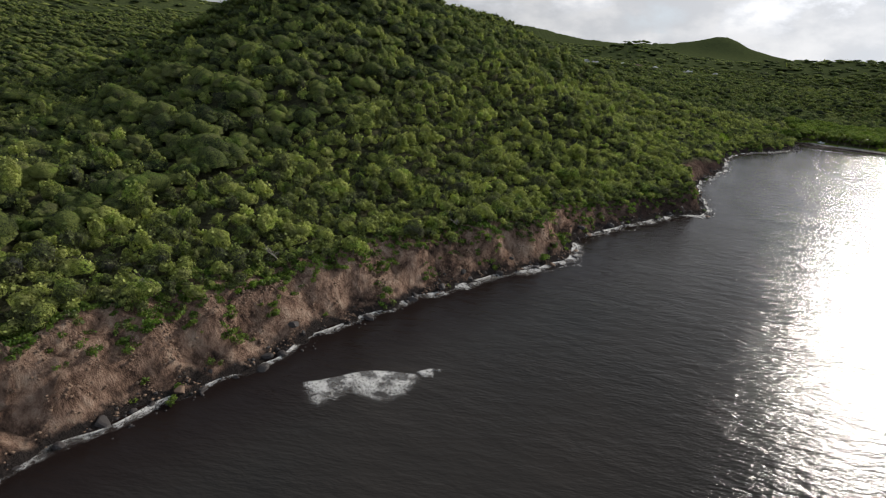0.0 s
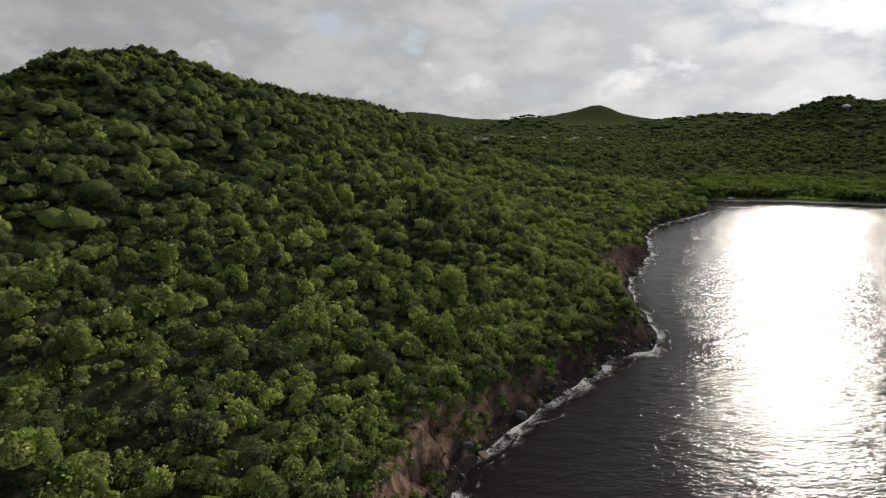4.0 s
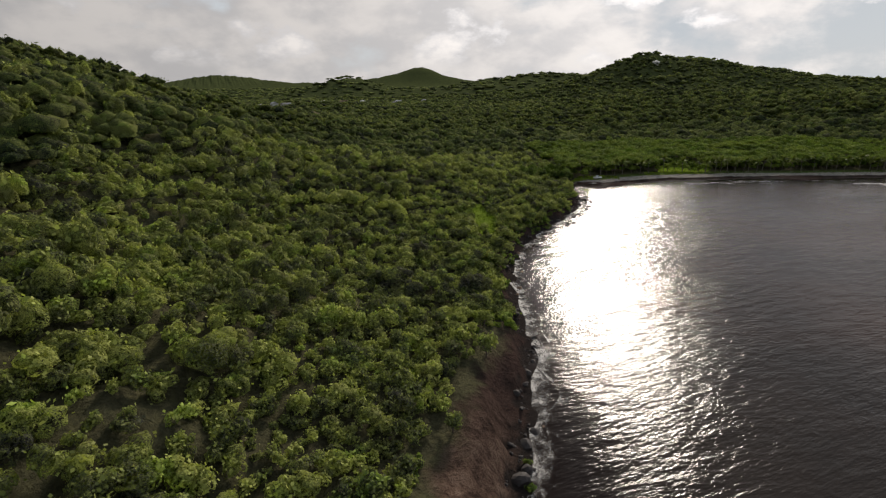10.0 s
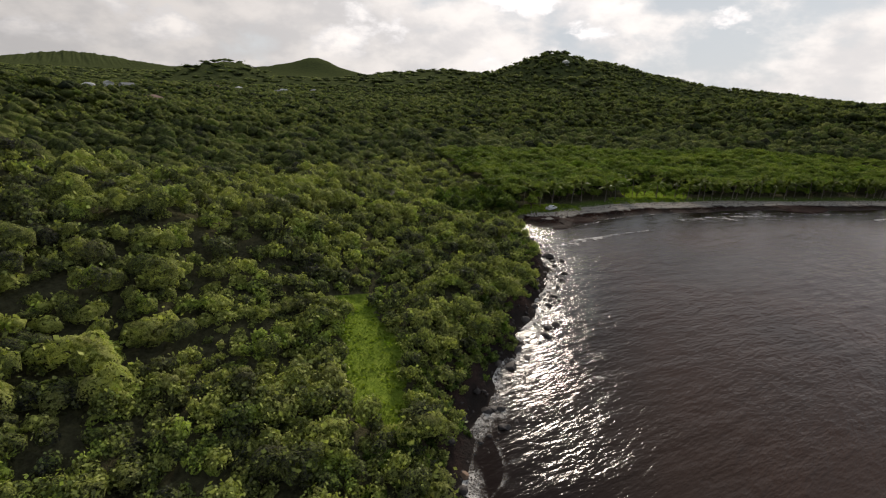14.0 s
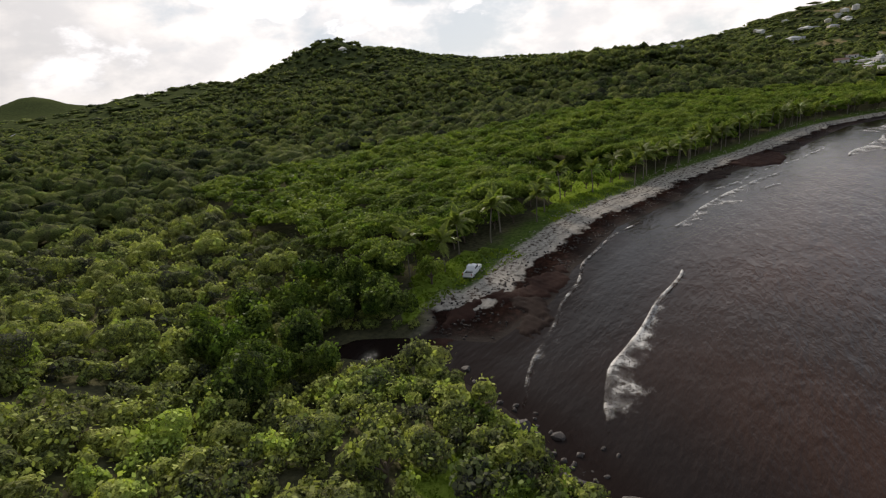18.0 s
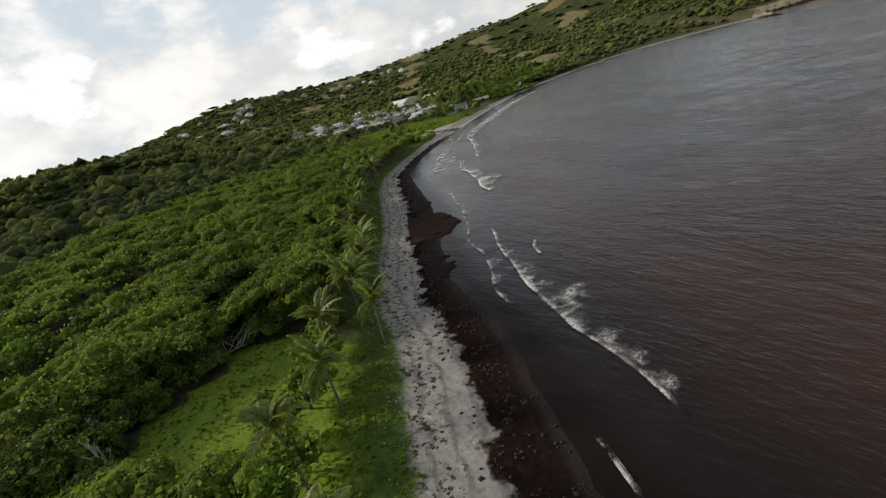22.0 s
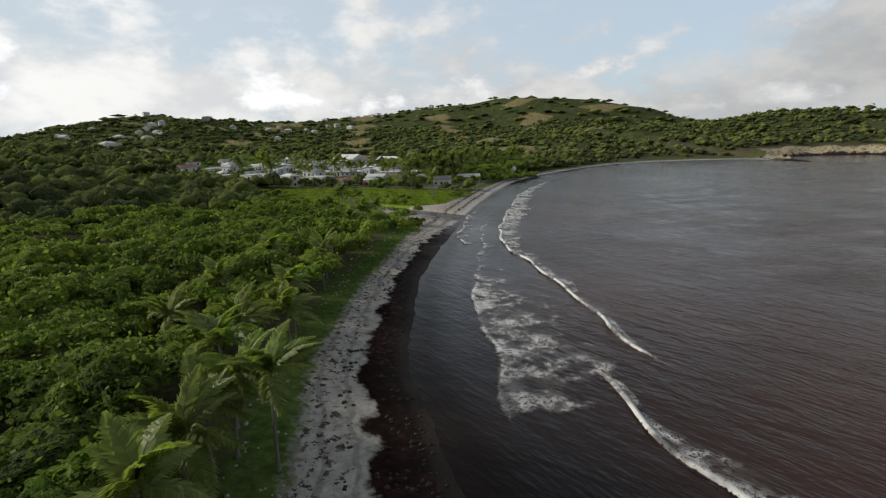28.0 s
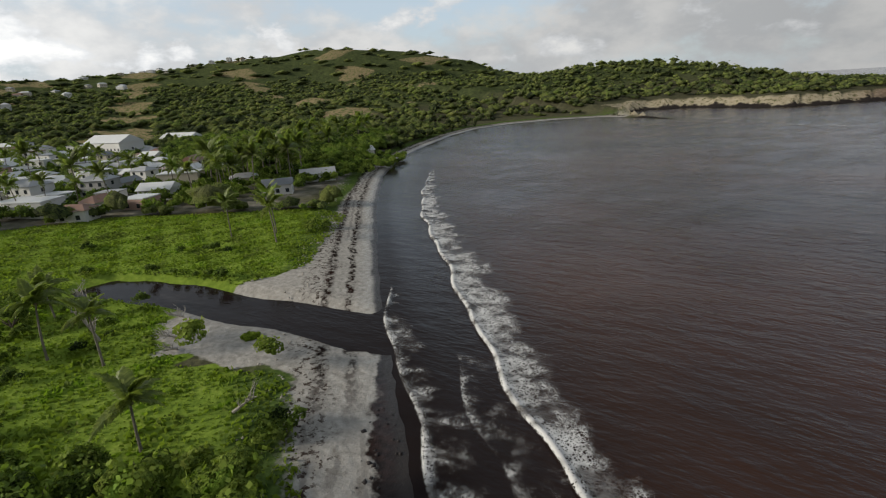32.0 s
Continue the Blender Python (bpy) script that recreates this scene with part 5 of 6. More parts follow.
# ---- palms ----
def frond_mesh(name, seed, long, pairs=30, thick=4):
    """One palm frond: a bowed rib with two rows of drooping leaflets, along +x."""
    r = random.Random(seed)
    bm = bmesh.new()
    bow = [(long * u, 0, long * (0.5 * u - 0.72 * u * u)) for u in (i / 9 for i in range(10))]
    limb(bm, bow, [0.05 * (1 - 0.85 * i / 9) for i in range(10)], thick)
    for i in range(pairs):
        u = 0.12 + 0.86 * i / (pairs - 1)
        k = u * 9
        a, b = Vector(bow[int(k)]), Vector(bow[min(int(k) + 1, 9)])
        root = a.lerp(b, k - int(k))
        reach = long * 0.23 * math.sin(math.pi * min(1, 0.22 + 0.78 * u)) + 0.12
        for sign in (-1, 1):
            tip = root + Vector((reach * 0.55, sign * reach * r.uniform(0.7, 1.0), -reach * r.uniform(0.2, 0.55)))
            half = root.lerp(tip, 0.5) + Vector((0, 0, reach * 0.16))
            w = Vector((0.085 * long / 3 * 30 / pairs, 0, 0))
            q = [bm.verts.new(p) for p in (root - w, root + w, half + w * 1.1, half - w * 1.1, tip)]
            bm.faces.new((q[0], q[1], q[2], q[3]))
            bm.faces.new((q[3], q[2], q[4]))
    me = bpy.data.meshes.new(name)
    bm.to_mesh(me)
    bm.free()
    me.materials.append(LEAF_PALM)
    return me


FRONDS = [frond_mesh("frond", n, 3.5 + 0.35 * n) for n in range(3)]
FAR_FRONDS = [frond_mesh("frond", n, 3.5 + 0.35 * n, 9, 3) for n in range(3)]
NUT = rock_mesh("coconut", 40, plain("coconut_husk", (0.16, 0.13, 0.05), 0.6))


def palm(seed, high, fronds=FRONDS):
    """A coconut palm: leaning trunk, a crown of fronds, some nuts."""
    r = random.Random(seed)
    base = tagged(new("coconut_palm"), "coconut palm with wind-blown fronds behind the beach", "palm tree", "palms along the beach")
    sway = (r.uniform(-0.9, 0.9), r.uniform(-0.9, 0.9))
    line = [(sway[0] * u * u, sway[1] * u * u, high * u - 0.3) for u in (i / 9 for i in range(10))]
    bm = limb(bmesh.new(), line, [0.26 if i == 0 else 0.17 - 0.007 * i + 0.012 * (i % 2) for i in range(10)], 8)
    part("trunk", bm, PALM_BARK, base)
    top = Vector(line[-1])
    count = r.randint(15, 18)
    for n in range(count):
        tilt = (-58, -36, -14, 12)[n % 4] + r.uniform(-8, 8)
        m = Matrix.Translation(top) @ pose(0, 0, 0, r.uniform(-14, 14), tilt, n * 137.5 + r.uniform(-10, 10)) @ Matrix.Scale(r.uniform(0.8, 1.08), 4)
        same_part("frond", fronds[n % 3], base, m)
    for n in range(4):
        same_part("coconut", NUT, base, Matrix.Translation(top + Vector((0.22 * math.cos(n * 1.6), 0.22 * math.sin(n * 1.6), -0.2))) @ Matrix.Scale(0.14, 4))
    return base


KINDS = [palm(50 + n, h) for n, h in enumerate((5.2, 6.4, 7.6, 8.8))]
FAR_KINDS = [palm(60 + n, h, FAR_FRONDS) for n, h in enumerate((5.2, 6.4, 7.6, 8.8))]
palms = list(PALM_SPOTS + MORE_PALMS)
near_palms = len(palms)
for n in range(62):
    u = pick.random()
    palms.append((290 + 95 * u + pick.uniform(-4, 30) * 1.0, -376 - 165 * u + pick.uniform(-6, 24), pick.uniform(6, 10)))
for n in range(30):
    palms.append((pick.uniform(318, 440), pick.uniform(-384, -304), pick.uniform(6, 9)))
for n, (x, y, top) in enumerate(palms):
    kinds, k = (KINDS, n) if n < near_palms else (FAR_KINDS, n - near_palms)
    ob = kinds[k] if k < 4 else copy_thing(kinds[k % 4], Matrix())
    size = top * (0.86 if k == n else 1.0) / (5.2, 6.4, 7.6, 8.8)[k % 4]
    ob.matrix_basis = pose(x, y, height(x, y) - 0.1, 0, 0, pick.uniform(0, 360)) @ Matrix.Diagonal((max(size, 0.9), max(size, 0.9), max(size, 0.72) * 1.27, 1))

# ---- single trees at the edge of the woods ----
def tree_kind(seed, high, wide, leaves, name, label):
    global rng
    keep, rng = rng, np.random.default_rng(seed)
    base = tagged(new(name), label, "tree", "trees at the wood's edge")
    r = random.Random(seed)
    bm = limb(bmesh.new(), [(0, 0, -0.5), (0.1, 0.05, high * 0.2), (0.2, -0.1, high * 0.42)], [0.2, 0.15, 0.1], 7)
    for n in range(5):
        a = n * 1.26 + r.uniform(-0.3, 0.3)
        limb(bm, [(0.1, 0, high * 0.22), (math.cos(a) * wide * 0.35, math.sin(a) * wide * 0.35, high * 0.42), (math.cos(a) * wide * 0.6, math.sin(a) * wide * 0.6, high * 0.6)], [0.1, 0.07, 0.03], 5)
    part("trunk", bm, BARK, base)
    core_v, core_f, leaf_v, leaf_f, shade = crowns(np.array([(0, 0, high * 0.12)]), np.array([wide]), np.array([high]), 200, 0.24, 9)
    ob = new("crown", crown_mesh("crown", core_v, core_f, leaf_v, leaf_f, shade, GRAPE_MASS if leaves == LEAF_GRAPE else BUSH_MASS, leaves))
    ob.parent = base
    rng = keep
    return base


EDGE = [tree_kind(n, 5.0 + 0.5 * n, 2.6 + 0.25 * n, LEAF_GRAPE, "sea_grape_tree", "broad green sea grape tree at the back of the beach") for n in range(3)]
SCRUB = [tree_kind(20 + n, 4.2 + 0.5 * n, 2.0 + 0.2 * n, LEAF_BUSH, "scrub_tree", "small dark green tree on the headland above the sea") for n in range(3)]
inner = smooth_line(BAY_COAST[6:22], 4.4)
spots = []
for (ax, ay), (bx, by) in zip(inner, inner[1:]):
    way = Vector((bx - ax, by - ay)).normalized()
    back = float(sand_edge(ax)) + pick.uniform(7, 12)
    spots.append((ax - way.y * back, ay + way.x * back))
rim = smooth_line(CLIFF_COAST[7:24], 4.6)
tops = []
for (ax, ay), (bx, by) in zip(rim, rim[1:]):
    way = Vector((bx - ax, by - ay)).normalized()
    back = pick.uniform(9, 26)
    tops.append((ax - way.y * back, ay + way.x * back))
spots += [(195, -287), (198.5, -288.5), (191.5, -289.5), (196, -283.5), (204, -285), (233, -291), (242, -297), (252, -300)]
for kinds, places in ((EDGE, spots), (SCRUB, tops)):
    for n, (x, y) in enumerate(places):
        ob = kinds[n] if n < 3 else copy_thing(kinds[n % 3], Matrix())
        size = pick.uniform(0.75, 1.15)
        ob.matrix_basis = pose(x, y, height(x, y) - 0.2, 0, 0, pick.uniform(0, 360)) @ Matrix.Scale(size, 4)


# ---- dead trees ----
def dead_tree(x, y, turn, lean, long, seed, label):
    r = random.Random(seed)
    base = tagged(new("dead_tree"), label, "dead tree")
    base.matrix_world = pose(x, y, height(x, y) + 0.15, 0, lean, turn)
    line = [(long * u, 0.25 * math.sin(3 * u) * u, 0.1 * long * u * (1 - u)) for u in (i / 6 for i in range(7))]
    part("trunk", limb(bmesh.new(), line, [0.2 - 0.024 * i for i in range(7)], 7), DEAD_WOOD, base)
    for n in range(9):
        k = r.randint(2, 5)
        p = Vector(line[k])
        a, s = r.uniform(-1.1, 1.1), r.choice((-1, 1))
        far = long * r.uniform(0.25, 0.5)
        tip = p + Vector((far * math.cos(a), s * far * abs(math.sin(a)) + 0.3 * s, far * r.uniform(0.1, 0.7)))
        half = p.lerp(tip, 0.5) + Vector((0, 0, 0.2))
        bm = limb(bmesh.new(), [p, half, tip], [0.075, 0.05, 0.015], 5)
        for m in range(4):
            q = half.lerp(tip, r.uniform(0.1, 0.9))
            limb(bm, [q, q + Vector((r.uniform(0.1, 0.9), r.uniform(-0.7, 0.7), r.uniform(0.0, 0.8)))], [0.03, 0.008], 4)
        part("branch", bm, DEAD_WOOD, base)
    return base


dead_tree(27, -176, 200, -14, 7.5, 1, "fallen bleached tree lying in the grass")
dead_tree(22, -174, 215, -20, 7.0, 2, "fallen bleached tree with bare branches")
dead_tree(3, -163, 120, -60, 5.5, 3, "bare grey tree leaning over the grass")
dead_tree(-300, -338, 40, -60, 4.5, 4, "bare grey tree on the headland")
dead_tree(-418, -554, 205, -8, 6.0, 5, "dead tree hanging over the cliff edge")
dead_tree(-402, -535, 250, -45, 5.0, 6, "bare white tree on the cliff top")
dead_tree(-384, -522, 230, -40, 4.5, 7, "bare white tree on the cliff top")
dead_tree(-360, -497, 250, -30, 5.0, 8, "dead tree leaning over the cliff")
dead_tree(228, -302, 70, -70, 4.5, 9, "bare grey tree beside the river")
dead_tree(244, -308, 20, -40, 4.0, 10, "bare grey tree beside the river")
dead_tree(197, -301, 220, -30, 3.0, 11, "driftwood branch on the sand")
dead_tree(219, -308, 40, -12, 2.6, 13, "driftwood branch on the river bank")
dead_tree(216, -306, 100, -20, 2.2, 14, "driftwood branch on the river bank")
dead_tree(223, -312, 10, -8, 2.8, 15, "driftwood branch on the river bank")
dead_tree(12, -161, 140, -55, 5.0, 16, "bare grey tree at the edge of the lawn")
dead_tree(232, -303, 60, -65, 4.0, 17, "bare grey tree beside the river")
dead_tree(-140, -186, 80, -60, 3.0, 12, "bare white tree among the scrub")

# ---- pickup ----
WHITE_PAINT = plain("white_car_paint", (0.72, 0.73, 0.74), 0.25, vary=0.06)
DARK_GLASS = plain("car_glass", (0.02, 0.025, 0.03), 0.08, vary=0.1)
RUBBER = plain("tyre_rubber", (0.02, 0.02, 0.02), 0.85)
ALLOY = plain("wheel_metal", (0.45, 0.45, 0.46), 0.35, 0.9)
LAMP_GLASS = plain("lamp_glass", (0.75, 0.75, 0.72), 0.15, vary=0.1)
TAIL_RED = plain("tail_lamp", (0.35, 0.02, 0.02), 0.2)
DARK_TRIM = plain("dark_plastic", (0.03, 0.03, 0.03), 0.6)


def pickup(x, y, turn):
    """A double-cab pickup, its nose along -x."""
    car = tagged(new("pickup_truck"), "white double-cab pickup parked on the grass behind the beach", "pickup truck")
    car.matrix_world = pose(x, y, height(x, y) - 0.02, 0, 0, turn)
    bm = prism(bmesh.new(), ((-2.6, 0.45), (-2.62, 0.85), (-2.5, 1.02), (-1.35, 1.12), (0.95, 1.12), (0.95, 0.8), (2.5, 0.8), (2.6, 0.5), (2.5, 0.42), (-2.5, 0.38)), 1.78)
    bmesh.ops.bevel(bm, geom=bm.edges[:], offset=0.05, segments=2, affect="EDGES", profile=0.7)
    body = part("body", bm, WHITE_PAINT, car)
    bm = prism(bmesh.new(), ((-1.35, 1.1), (-0.7, 1.68), (-0.35, 1.76), (0.6, 1.76), (0.92, 1.1)), 1.56)
    bmesh.ops.bevel(bm, geom=bm.edges[:], offset=0.06, segments=2, affect="EDGES", profile=0.7)
    cab = part("cab", bm, WHITE_PAINT, car)
    bm = bmesh.new()
    q = [bm.verts.new(p) for p in ((-1.28, -0.66, 1.19), (-1.28, 0.66, 1.19), (-0.79, 0.6, 1.64), (-0.79, -0.6, 1.64))]
    bm.faces.new(q)
    bmesh.ops.solidify(bm, geom=bm.faces[:], thickness=-0.03)
    part("windscreen", bm, DARK_GLASS, cab)
    for s in (-1, 1):
        for a, b in ((-0.85, -0.25), (-0.15, 0.5)):
            part("side_window", block(bmesh.new(), (b - a, 0.03, 0.38), ((a + b) / 2, s * 0.785, 1.42), 0.01), DARK_GLASS, cab)
        part("bed_side", block(bmesh.new(), (1.6, 0.09, 0.42), (1.74, s * 0.84, 1.0), 0.02), WHITE_PAINT, car)
        part("headlight", block(bmesh.new(), (0.08, 0.34, 0.18), (-2.6, s * 0.68, 0.88), 0.02), LAMP_GLASS, car)
        part("tail_light", block(bmesh.new(), (0.06, 0.14, 0.34), (2.57, s * 0.82, 0.98), 0.015), TAIL_RED, car)
        part("mirror", block(bmesh.new(), (0.12, 0.2, 0.16), (-1.0, s * 0.98, 1.2), 0.03), DARK_TRIM, car)
        for at in (-1.62, 1.5):
            wheel = tagged(new("wheel"), "")
            wheel.parent, wheel.matrix_basis = car, Matrix.Translation((at, s * 0.8, 0.36))
            bm = bmesh.new()
            bmesh.ops.create_cone(bm, cap_ends=True, segments=20, radius1=0.37, radius2=0.37, depth=0.24, matrix=pose(0, 0, 0, 90))
            bmesh.ops.bevel(bm, geom=[e for e in bm.edges if e.calc_face_angle(0) > 1], offset=0.05, segments=2, affect="EDGES")
            part("tyre", bm, RUBBER, wheel)
            bm = bmesh.new()
            bmesh.ops.create_cone(bm, cap_ends=True, segments=16, radius1=0.22, radius2=0.2, depth=0.05, matrix=pose(0, s * 0.115, 0, 90 * -s))
            part("rim", bm, ALLOY, wheel)
    part("tailgate", block(bmesh.new(), (0.08, 1.68, 0.44), (2.52, 0, 1.0), 0.02), WHITE_PAINT, car)
    part("bed_floor", block(bmesh.new(), (1.55, 1.6, 0.06), (1.74, 0, 0.84)), DARK_TRIM, car)
    part("front_bumper", block(bmesh.new(), (0.18, 1.75, 0.22), (-2.64, 0, 0.55), 0.05), DARK_TRIM, car)
    part("rear_bumper", block(bmesh.new(), (0.16, 1.7, 0.18), (2.66, 0, 0.52), 0.04), ALLOY, car)
    part("grille", block(bmesh.new(), (0.06, 0.9, 0.2), (-2.63, 0, 0.86), 0.01), DARK_TRIM, car)
    return car


pickup(-67, -179, 188)

# ---- houses ----
WALLS = [plain("render_" + key, c, 0.85, vary=0.2, scale=0.7) for key, c in (("white", (0.62, 0.61, 0.58)), ("cream", (0.52, 0.47, 0.38)), ("grey", (0.40, 0.39, 0.37)), ("pink", (0.45, 0.30, 0.25)))]
ROOFS = [plain("roof_" + key, c, 0.6, vary=0.25, scale=0.5) for key, c in (("grey", (0.36, 0.36, 0.36)), ("white", (0.62, 0.62, 0.61)), ("rust", (0.22, 0.12, 0.08)), ("slate", (0.16, 0.17, 0.18)))]
PANE = plain("window_glass", (0.03, 0.035, 0.04), 0.1, vary=0.2)
DOOR = plain("door_paint", (0.12, 0.09, 0.07), 0.6)
TRIM = plain("white_trim", (0.66, 0.66, 0.64), 0.6)
PANE_MESH, DOOR_MESH = bpy.data.meshes.new("window"), bpy.data.meshes.new("door")
for me, size, mat in ((PANE_MESH, (1.1, 0.1, 1.2), PANE), (DOOR_MESH, (1.0, 0.1, 2.1), DOOR)):
    bm = block(bmesh.new(), size)
    bm.to_mesh(me)
    bm.free()
    me.materials.append(mat)


def house(x, y, turn, wide, deep, high, wall, roof, style, label, group=""):
    """A house: walls, a gabled, hipped or flat roof, doors and windows on all sides."""
    h = tagged(new("house"), label, "house", group)
    zs = [height(x + dx, y + dy) for dx in (-wide / 3, wide / 3) for dy in (-deep / 3, deep / 3)]
    h.matrix_world = pose(x, y, min(zs) - 0.3, 0, 0, turn)
    high = high + (max(zs) - min(zs)) * 0.6 + 0.3
    part("wall", block(bmesh.new(), (wide, deep, high), (0, 0, high / 2), 0.03), WALLS[wall], h)
    over = 0.45
    bm = bmesh.new()
    if style == "flat":
        block(bm, (wide + 0.3, deep + 0.3, 0.3), (0, 0, high + 0.15), 0.04)
    else:
        rise = deep * (0.26 if style == "gable" else 0.22)
        inset = 0.0 if style == "gable" else deep * 0.45
        a, b = wide / 2 + over, deep / 2 + over
        v = [bm.verts.new(p) for p in ((-a, -b, high - 0.1), (a, -b, high - 0.1), (a, b, high - 0.1), (-a, b, high - 0.1), (-a + inset, 0, high + rise), (a - inset, 0, high + rise))]
        for f in ((0, 1, 5, 4), (2, 3, 4, 5), (1, 2, 5), (3, 0, 4), (3, 2, 1, 0)):
            bm.faces.new([v[i] for i in f])
        if style == "gable":
            part("gable", prism(bmesh.new(), ((-deep / 2, high), (deep / 2, high), (0, high + rise - 0.15)), wide - 0.1), WALLS[wall], h).matrix_basis = pose(0, 0, 0, 0, 0, 90)
    part("roof", bm, ROOFS[roof], h)
    for level in range(1 if high < 5 else 2):
        z = 1.6 + 2.9 * level
        for s in (-1, 1):
            for k in range(max(2, int(wide / 3))):
                at = (k + 0.5) / max(2, int(wide / 3)) * wide - wide / 2
                if level == 0 and k == 0 and s < 0:
                    same_part("door", DOOR_MESH, h, pose(at, s * deep / 2, 1.35))
                else:
                    same_part("window", PANE_MESH, h, pose(at, s * deep / 2, z))
            same_part("window", PANE_MESH, h, pose(s * wide / 2, 0, z, 0, 0, 90))
    return h


NEAR_LABEL = ("white-walled village house with a grey metal roof", "cream village house with a pale roof", "grey concrete village house by the bay", "small pink village house with a rusty roof")
house(322, -328, 28, 11, 8, 4.2, 0, 1, "flat", "low white house with a flat roof beside the meadow", "village houses")
house(346, -335, 20, 10, 8, 5.6, 0, 0, "hip", "two-storey white house beside the meadow", "village houses")
house(340, -352, 30, 9, 8, 5.4, 2, 0, "hip", "grey house with a hipped roof", "village houses")
house(335, -377, 40, 14, 8, 4.4, 1, 1, "flat", "cream pavilion with an open roof frame", "village houses")
house(315, -358, 35, 10, 7, 3.4, 0, 1, "gable", "long white house behind the palms", "village houses")
house(288, -382, 45, 9, 6, 3.2, 0, 3, "gable", "small white beach house under palms", "village houses")
house(294, -405, 50, 12, 6, 3.0, 0, 0, "gable", "white beach house under palms", "village houses")
house(311, -386, 55, 9, 6, 3.2, 1, 0, "hip", "cream beach house under palms", "village houses")
house(323, -462, 60, 10, 7, 3.4, 0, 1, "gable", "pale beach house under palms", "village houses")
house(475, -419, 10, 30, 15, 7.5, 0, 1, "gable", "large white hall with a bright metal roof")
house(497, -472, 15, 26, 12, 4.5, 2, 1, "gable", "long shed with a pale metal roof")
# open roof frame over the pavilion
frame_base = tagged(new("roof_frame"), "open white timber roof frame standing on the pavilion", "roof frame")
frame_base.matrix_world = pose(335, -377, height(335, -377) + 4.7, 0, 0, 40)
for at in (-5, -1.5, 2, 5.5):
    bm = limb(bmesh.new(), [(at, -3.4, 0), (at, 0, 2.6), (at, 3.4, 0)], [0.1, 0.1, 0.1], 4)
    part("rafter", bm, TRIM, frame_base)
part("ridge_beam", limb(bmesh.new(), [(-5.2, 0, 2.6), (5.7, 0, 2.6)], [0.1, 0.1], 4), TRIM, frame_base)

lot = random.Random(11)
placed = [(322, -328), (346, -335), (340, -352), (335, -377), (315, -358), (288, -382), (294, -405), (311, -386), (323, -462), (475, -419), (466, -416), (484, -422), (497, -472)]
GROVE = ((379, -401), (436, -427), (485, -465), (462, -514), (411, -550), (354, -530), (325, -488), (313, -437), (338, -413))
tries = 0
while len(placed) < 135 and tries < 9000:
    tries += 1
    x, y = lot.uniform(300, 540), lot.uniform(-450, -262)
    if not bool(inside_of(np.array([x]), np.array([y]), VILLAGE)[0]) or min(math.hypot(x - a, y - b) for a, b in placed) < 9.8 or x + 0.9 * y > 183 or (x < 338 and y < -353) or bool(inside_of(np.array([x]), np.array([y]), GROVE)[0]):
        continue
    placed.append((x, y))
    k = lot.choice((0, 0, 0, 0, 0, 1, 2, 3))
    house(x, y, 25 + lot.choice((0, 90)) + lot.uniform(-12, 12), lot.uniform(6, 10.5), lot.uniform(5, 7.5), lot.choice((2.8, 3.0, 3.0, 5.2)), k, lot.choice((0, 1, 1, 0, 1, 3, 2)), lot.choice(("gable", "hip", "flat", "flat")), NEAR_LABEL[k], "village houses")

FAR_HOMES = ((-63, 618), (-176, 435), (-149, 258), (-196, 443), (-156, 453), (-105, 572), (-45, 652), (-5, 702), (45, 732), (108, 699), (139, 758), (188, 718), (-246, -10), (519, 362), (537, 379),
             (458, 297), (447, -147), (463, -142), (704, -258), (717, -266), (561, -147), (603, -86), (645, 13), (898, -236), (977, -298), (1039, -220), (1115, -342), (1177, -284), (1333, -367),
             (1241, -465), (1255, -1057), (1285, -1275), (1237, -1078), (1213, -1128), (1269, -1201), (1174, -764), (1245, -685), (1167, -603))
for n, (x, y) in enumerate(FAR_HOMES):
    k = (0, 0, 1, 0, 2)[n % 5]
    house(x, y, lot.uniform(0, 180), lot.uniform(10, 16), lot.uniform(8, 11), lot.choice((3.6, 6.0)), k, (1, 0, 2, 1, 3)[n % 5], ("hip", "gable", "hip")[n % 3], ("white hillside house among trees", "pale hillside house with a grey roof", "cream hillside house among trees")[n % 3], "houses on the hills")
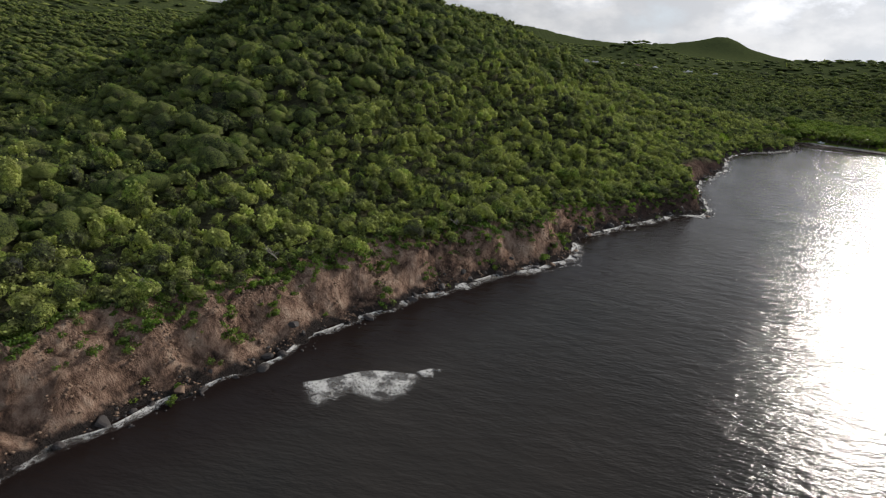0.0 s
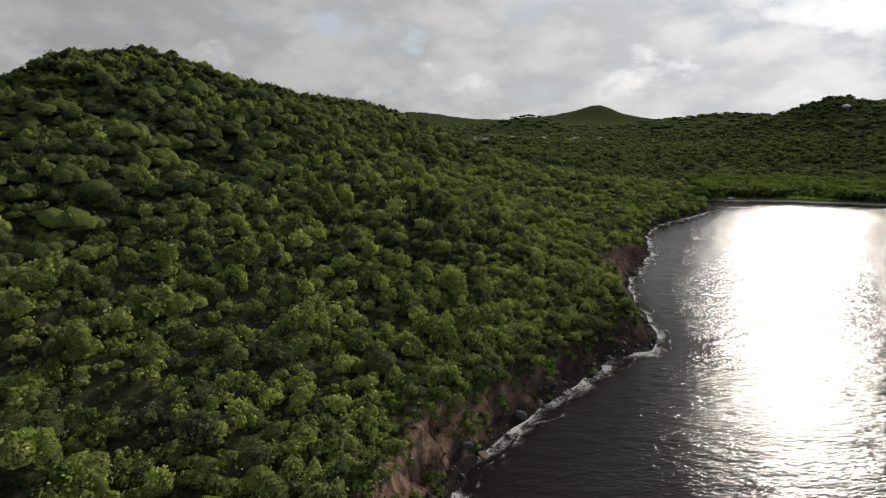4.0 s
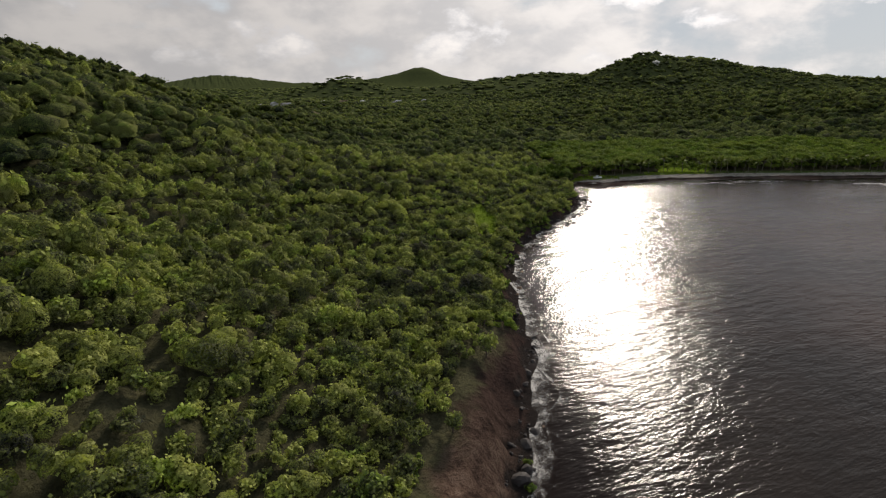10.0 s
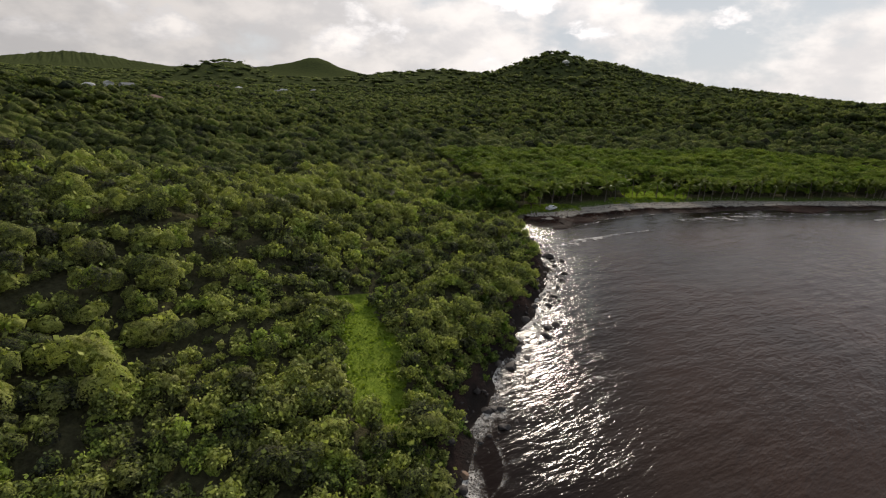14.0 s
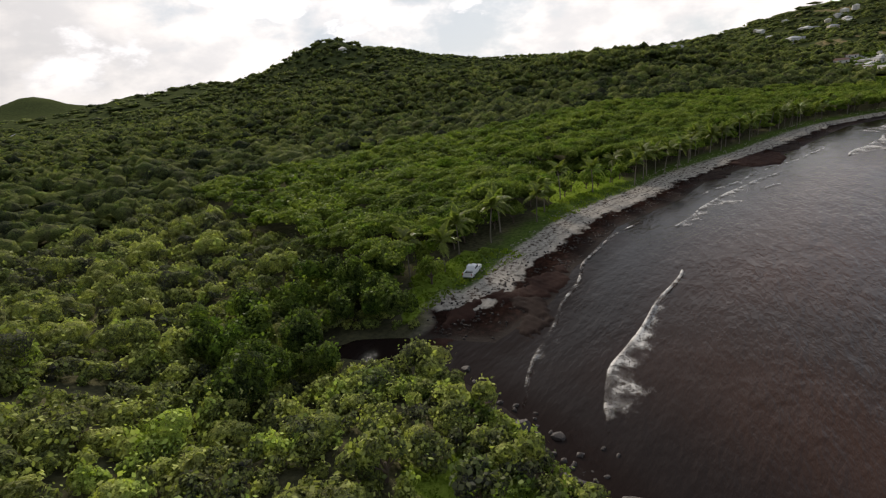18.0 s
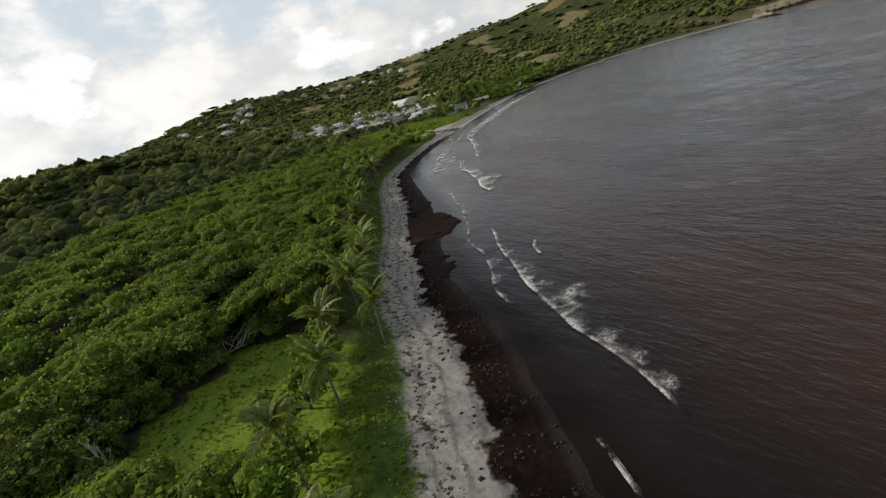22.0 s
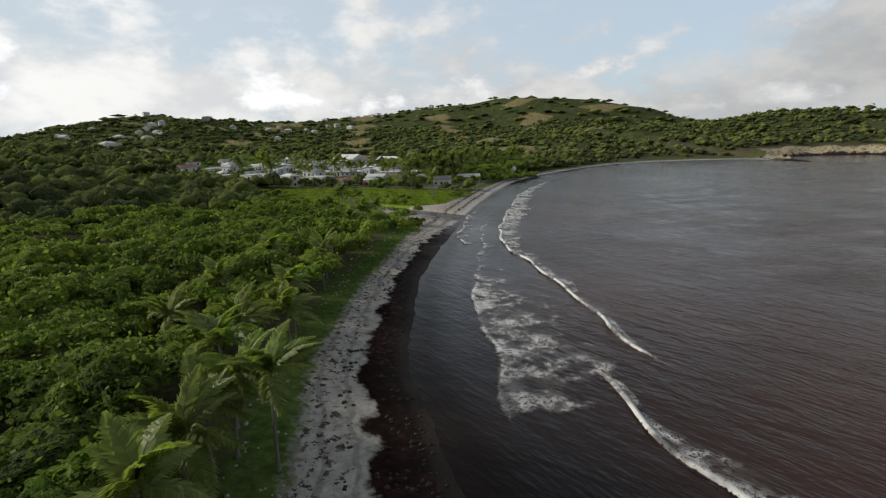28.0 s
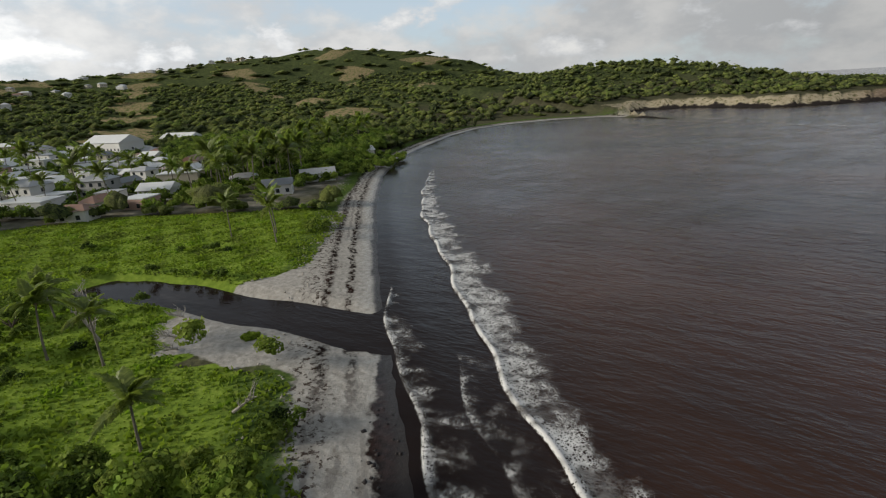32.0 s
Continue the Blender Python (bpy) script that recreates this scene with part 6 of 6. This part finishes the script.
for n in range(36):
    u = lot.random()
    x, y = 1000 + 420 * u + lot.uniform(-120, 120), -150 - 1000 * u + lot.uniform(-120, 120)
    house(x, y, lot.uniform(0, 180), lot.uniform(10, 16), lot.uniform(8, 11), lot.choice((3.6, 6.0)), n % 2, (1, 0, 1)[n % 3], "hip", "white house on the far ridge", "houses on the hills")

# trees between the village houses
px, py = rng.uniform(285, 560, 5200), rng.uniform(-470, -258, 5200)
far = np.min([np.hypot(px - a, py - b) for a, b in placed], axis=0)
ok = inside_of(px, py, VILLAGE) & (far > 5.2) & ~inside_of(px, py, GROVE)
spots = np.stack([px, py, ground_at(px, py)[0]], -1)[ok]
tall = rng.uniform(2.4, 5.5, len(spots))
wood("village_trees", "garden trees and bushes between the village houses", spots, tall * 0.5, tall, 20, 0.35, LEAF_GRAPE, GRAPE_MASS, 4)
# grove behind the far beach, meadow bushes and thickets
px, py = rng.uniform(182, 490, 8500), rng.uniform(-550, -262, 8500)
d = ground_at(px, py)[1]
grove = inside_of(px, py, GROVE)
belt = inside_of(px, py, ((222, -297), (226, -304), (240, -309), (262, -303), (290, -299), (290, -283), (262, -281), (240, -288))) & (rng.random(len(px)) < 0.9)
lone = np.min([np.hypot(px - x, py - y) / w for x, y, w in ((195, -287, 5.5), (189, -290, 3.0), (212, -288, 3.0), (226, -291, 2.5), (268, -331, 3.0), (246, -334, 2.5), (283, -322, 3.0))], axis=0) < 1
fringe = (near_line(px, py, RIVER) < 8.5) & (px > 226) & (rng.random(len(px)) < 0.8)
patchy = ripple(px, py, 34.0, 2.0) + 0.5 * ripple(px, py, 11.0, 1.0) > 0.62
thicket = inside_of(px, py, MEADOW) & (river_at(px, py) < 0.01) & (belt | lone | patchy | fringe) & ~inside_of(px, py, SANDBANK)
ok = (grove & (d > 16)) | (thicket & (rng.random(len(px)) < 0.9))
spots = np.stack([px, py, ground_at(px, py)[0]], -1)[ok]
tall = np.where(grove[ok], rng.uniform(5, 9.5, len(spots)), rng.uniform(0.9, 3.0, len(spots)))
wood("thickets", "green bushes by the river and the grove behind the beach", spots, tall * 0.6, tall, 26, 0.34, LEAF_GRAPE, GRAPE_MASS)
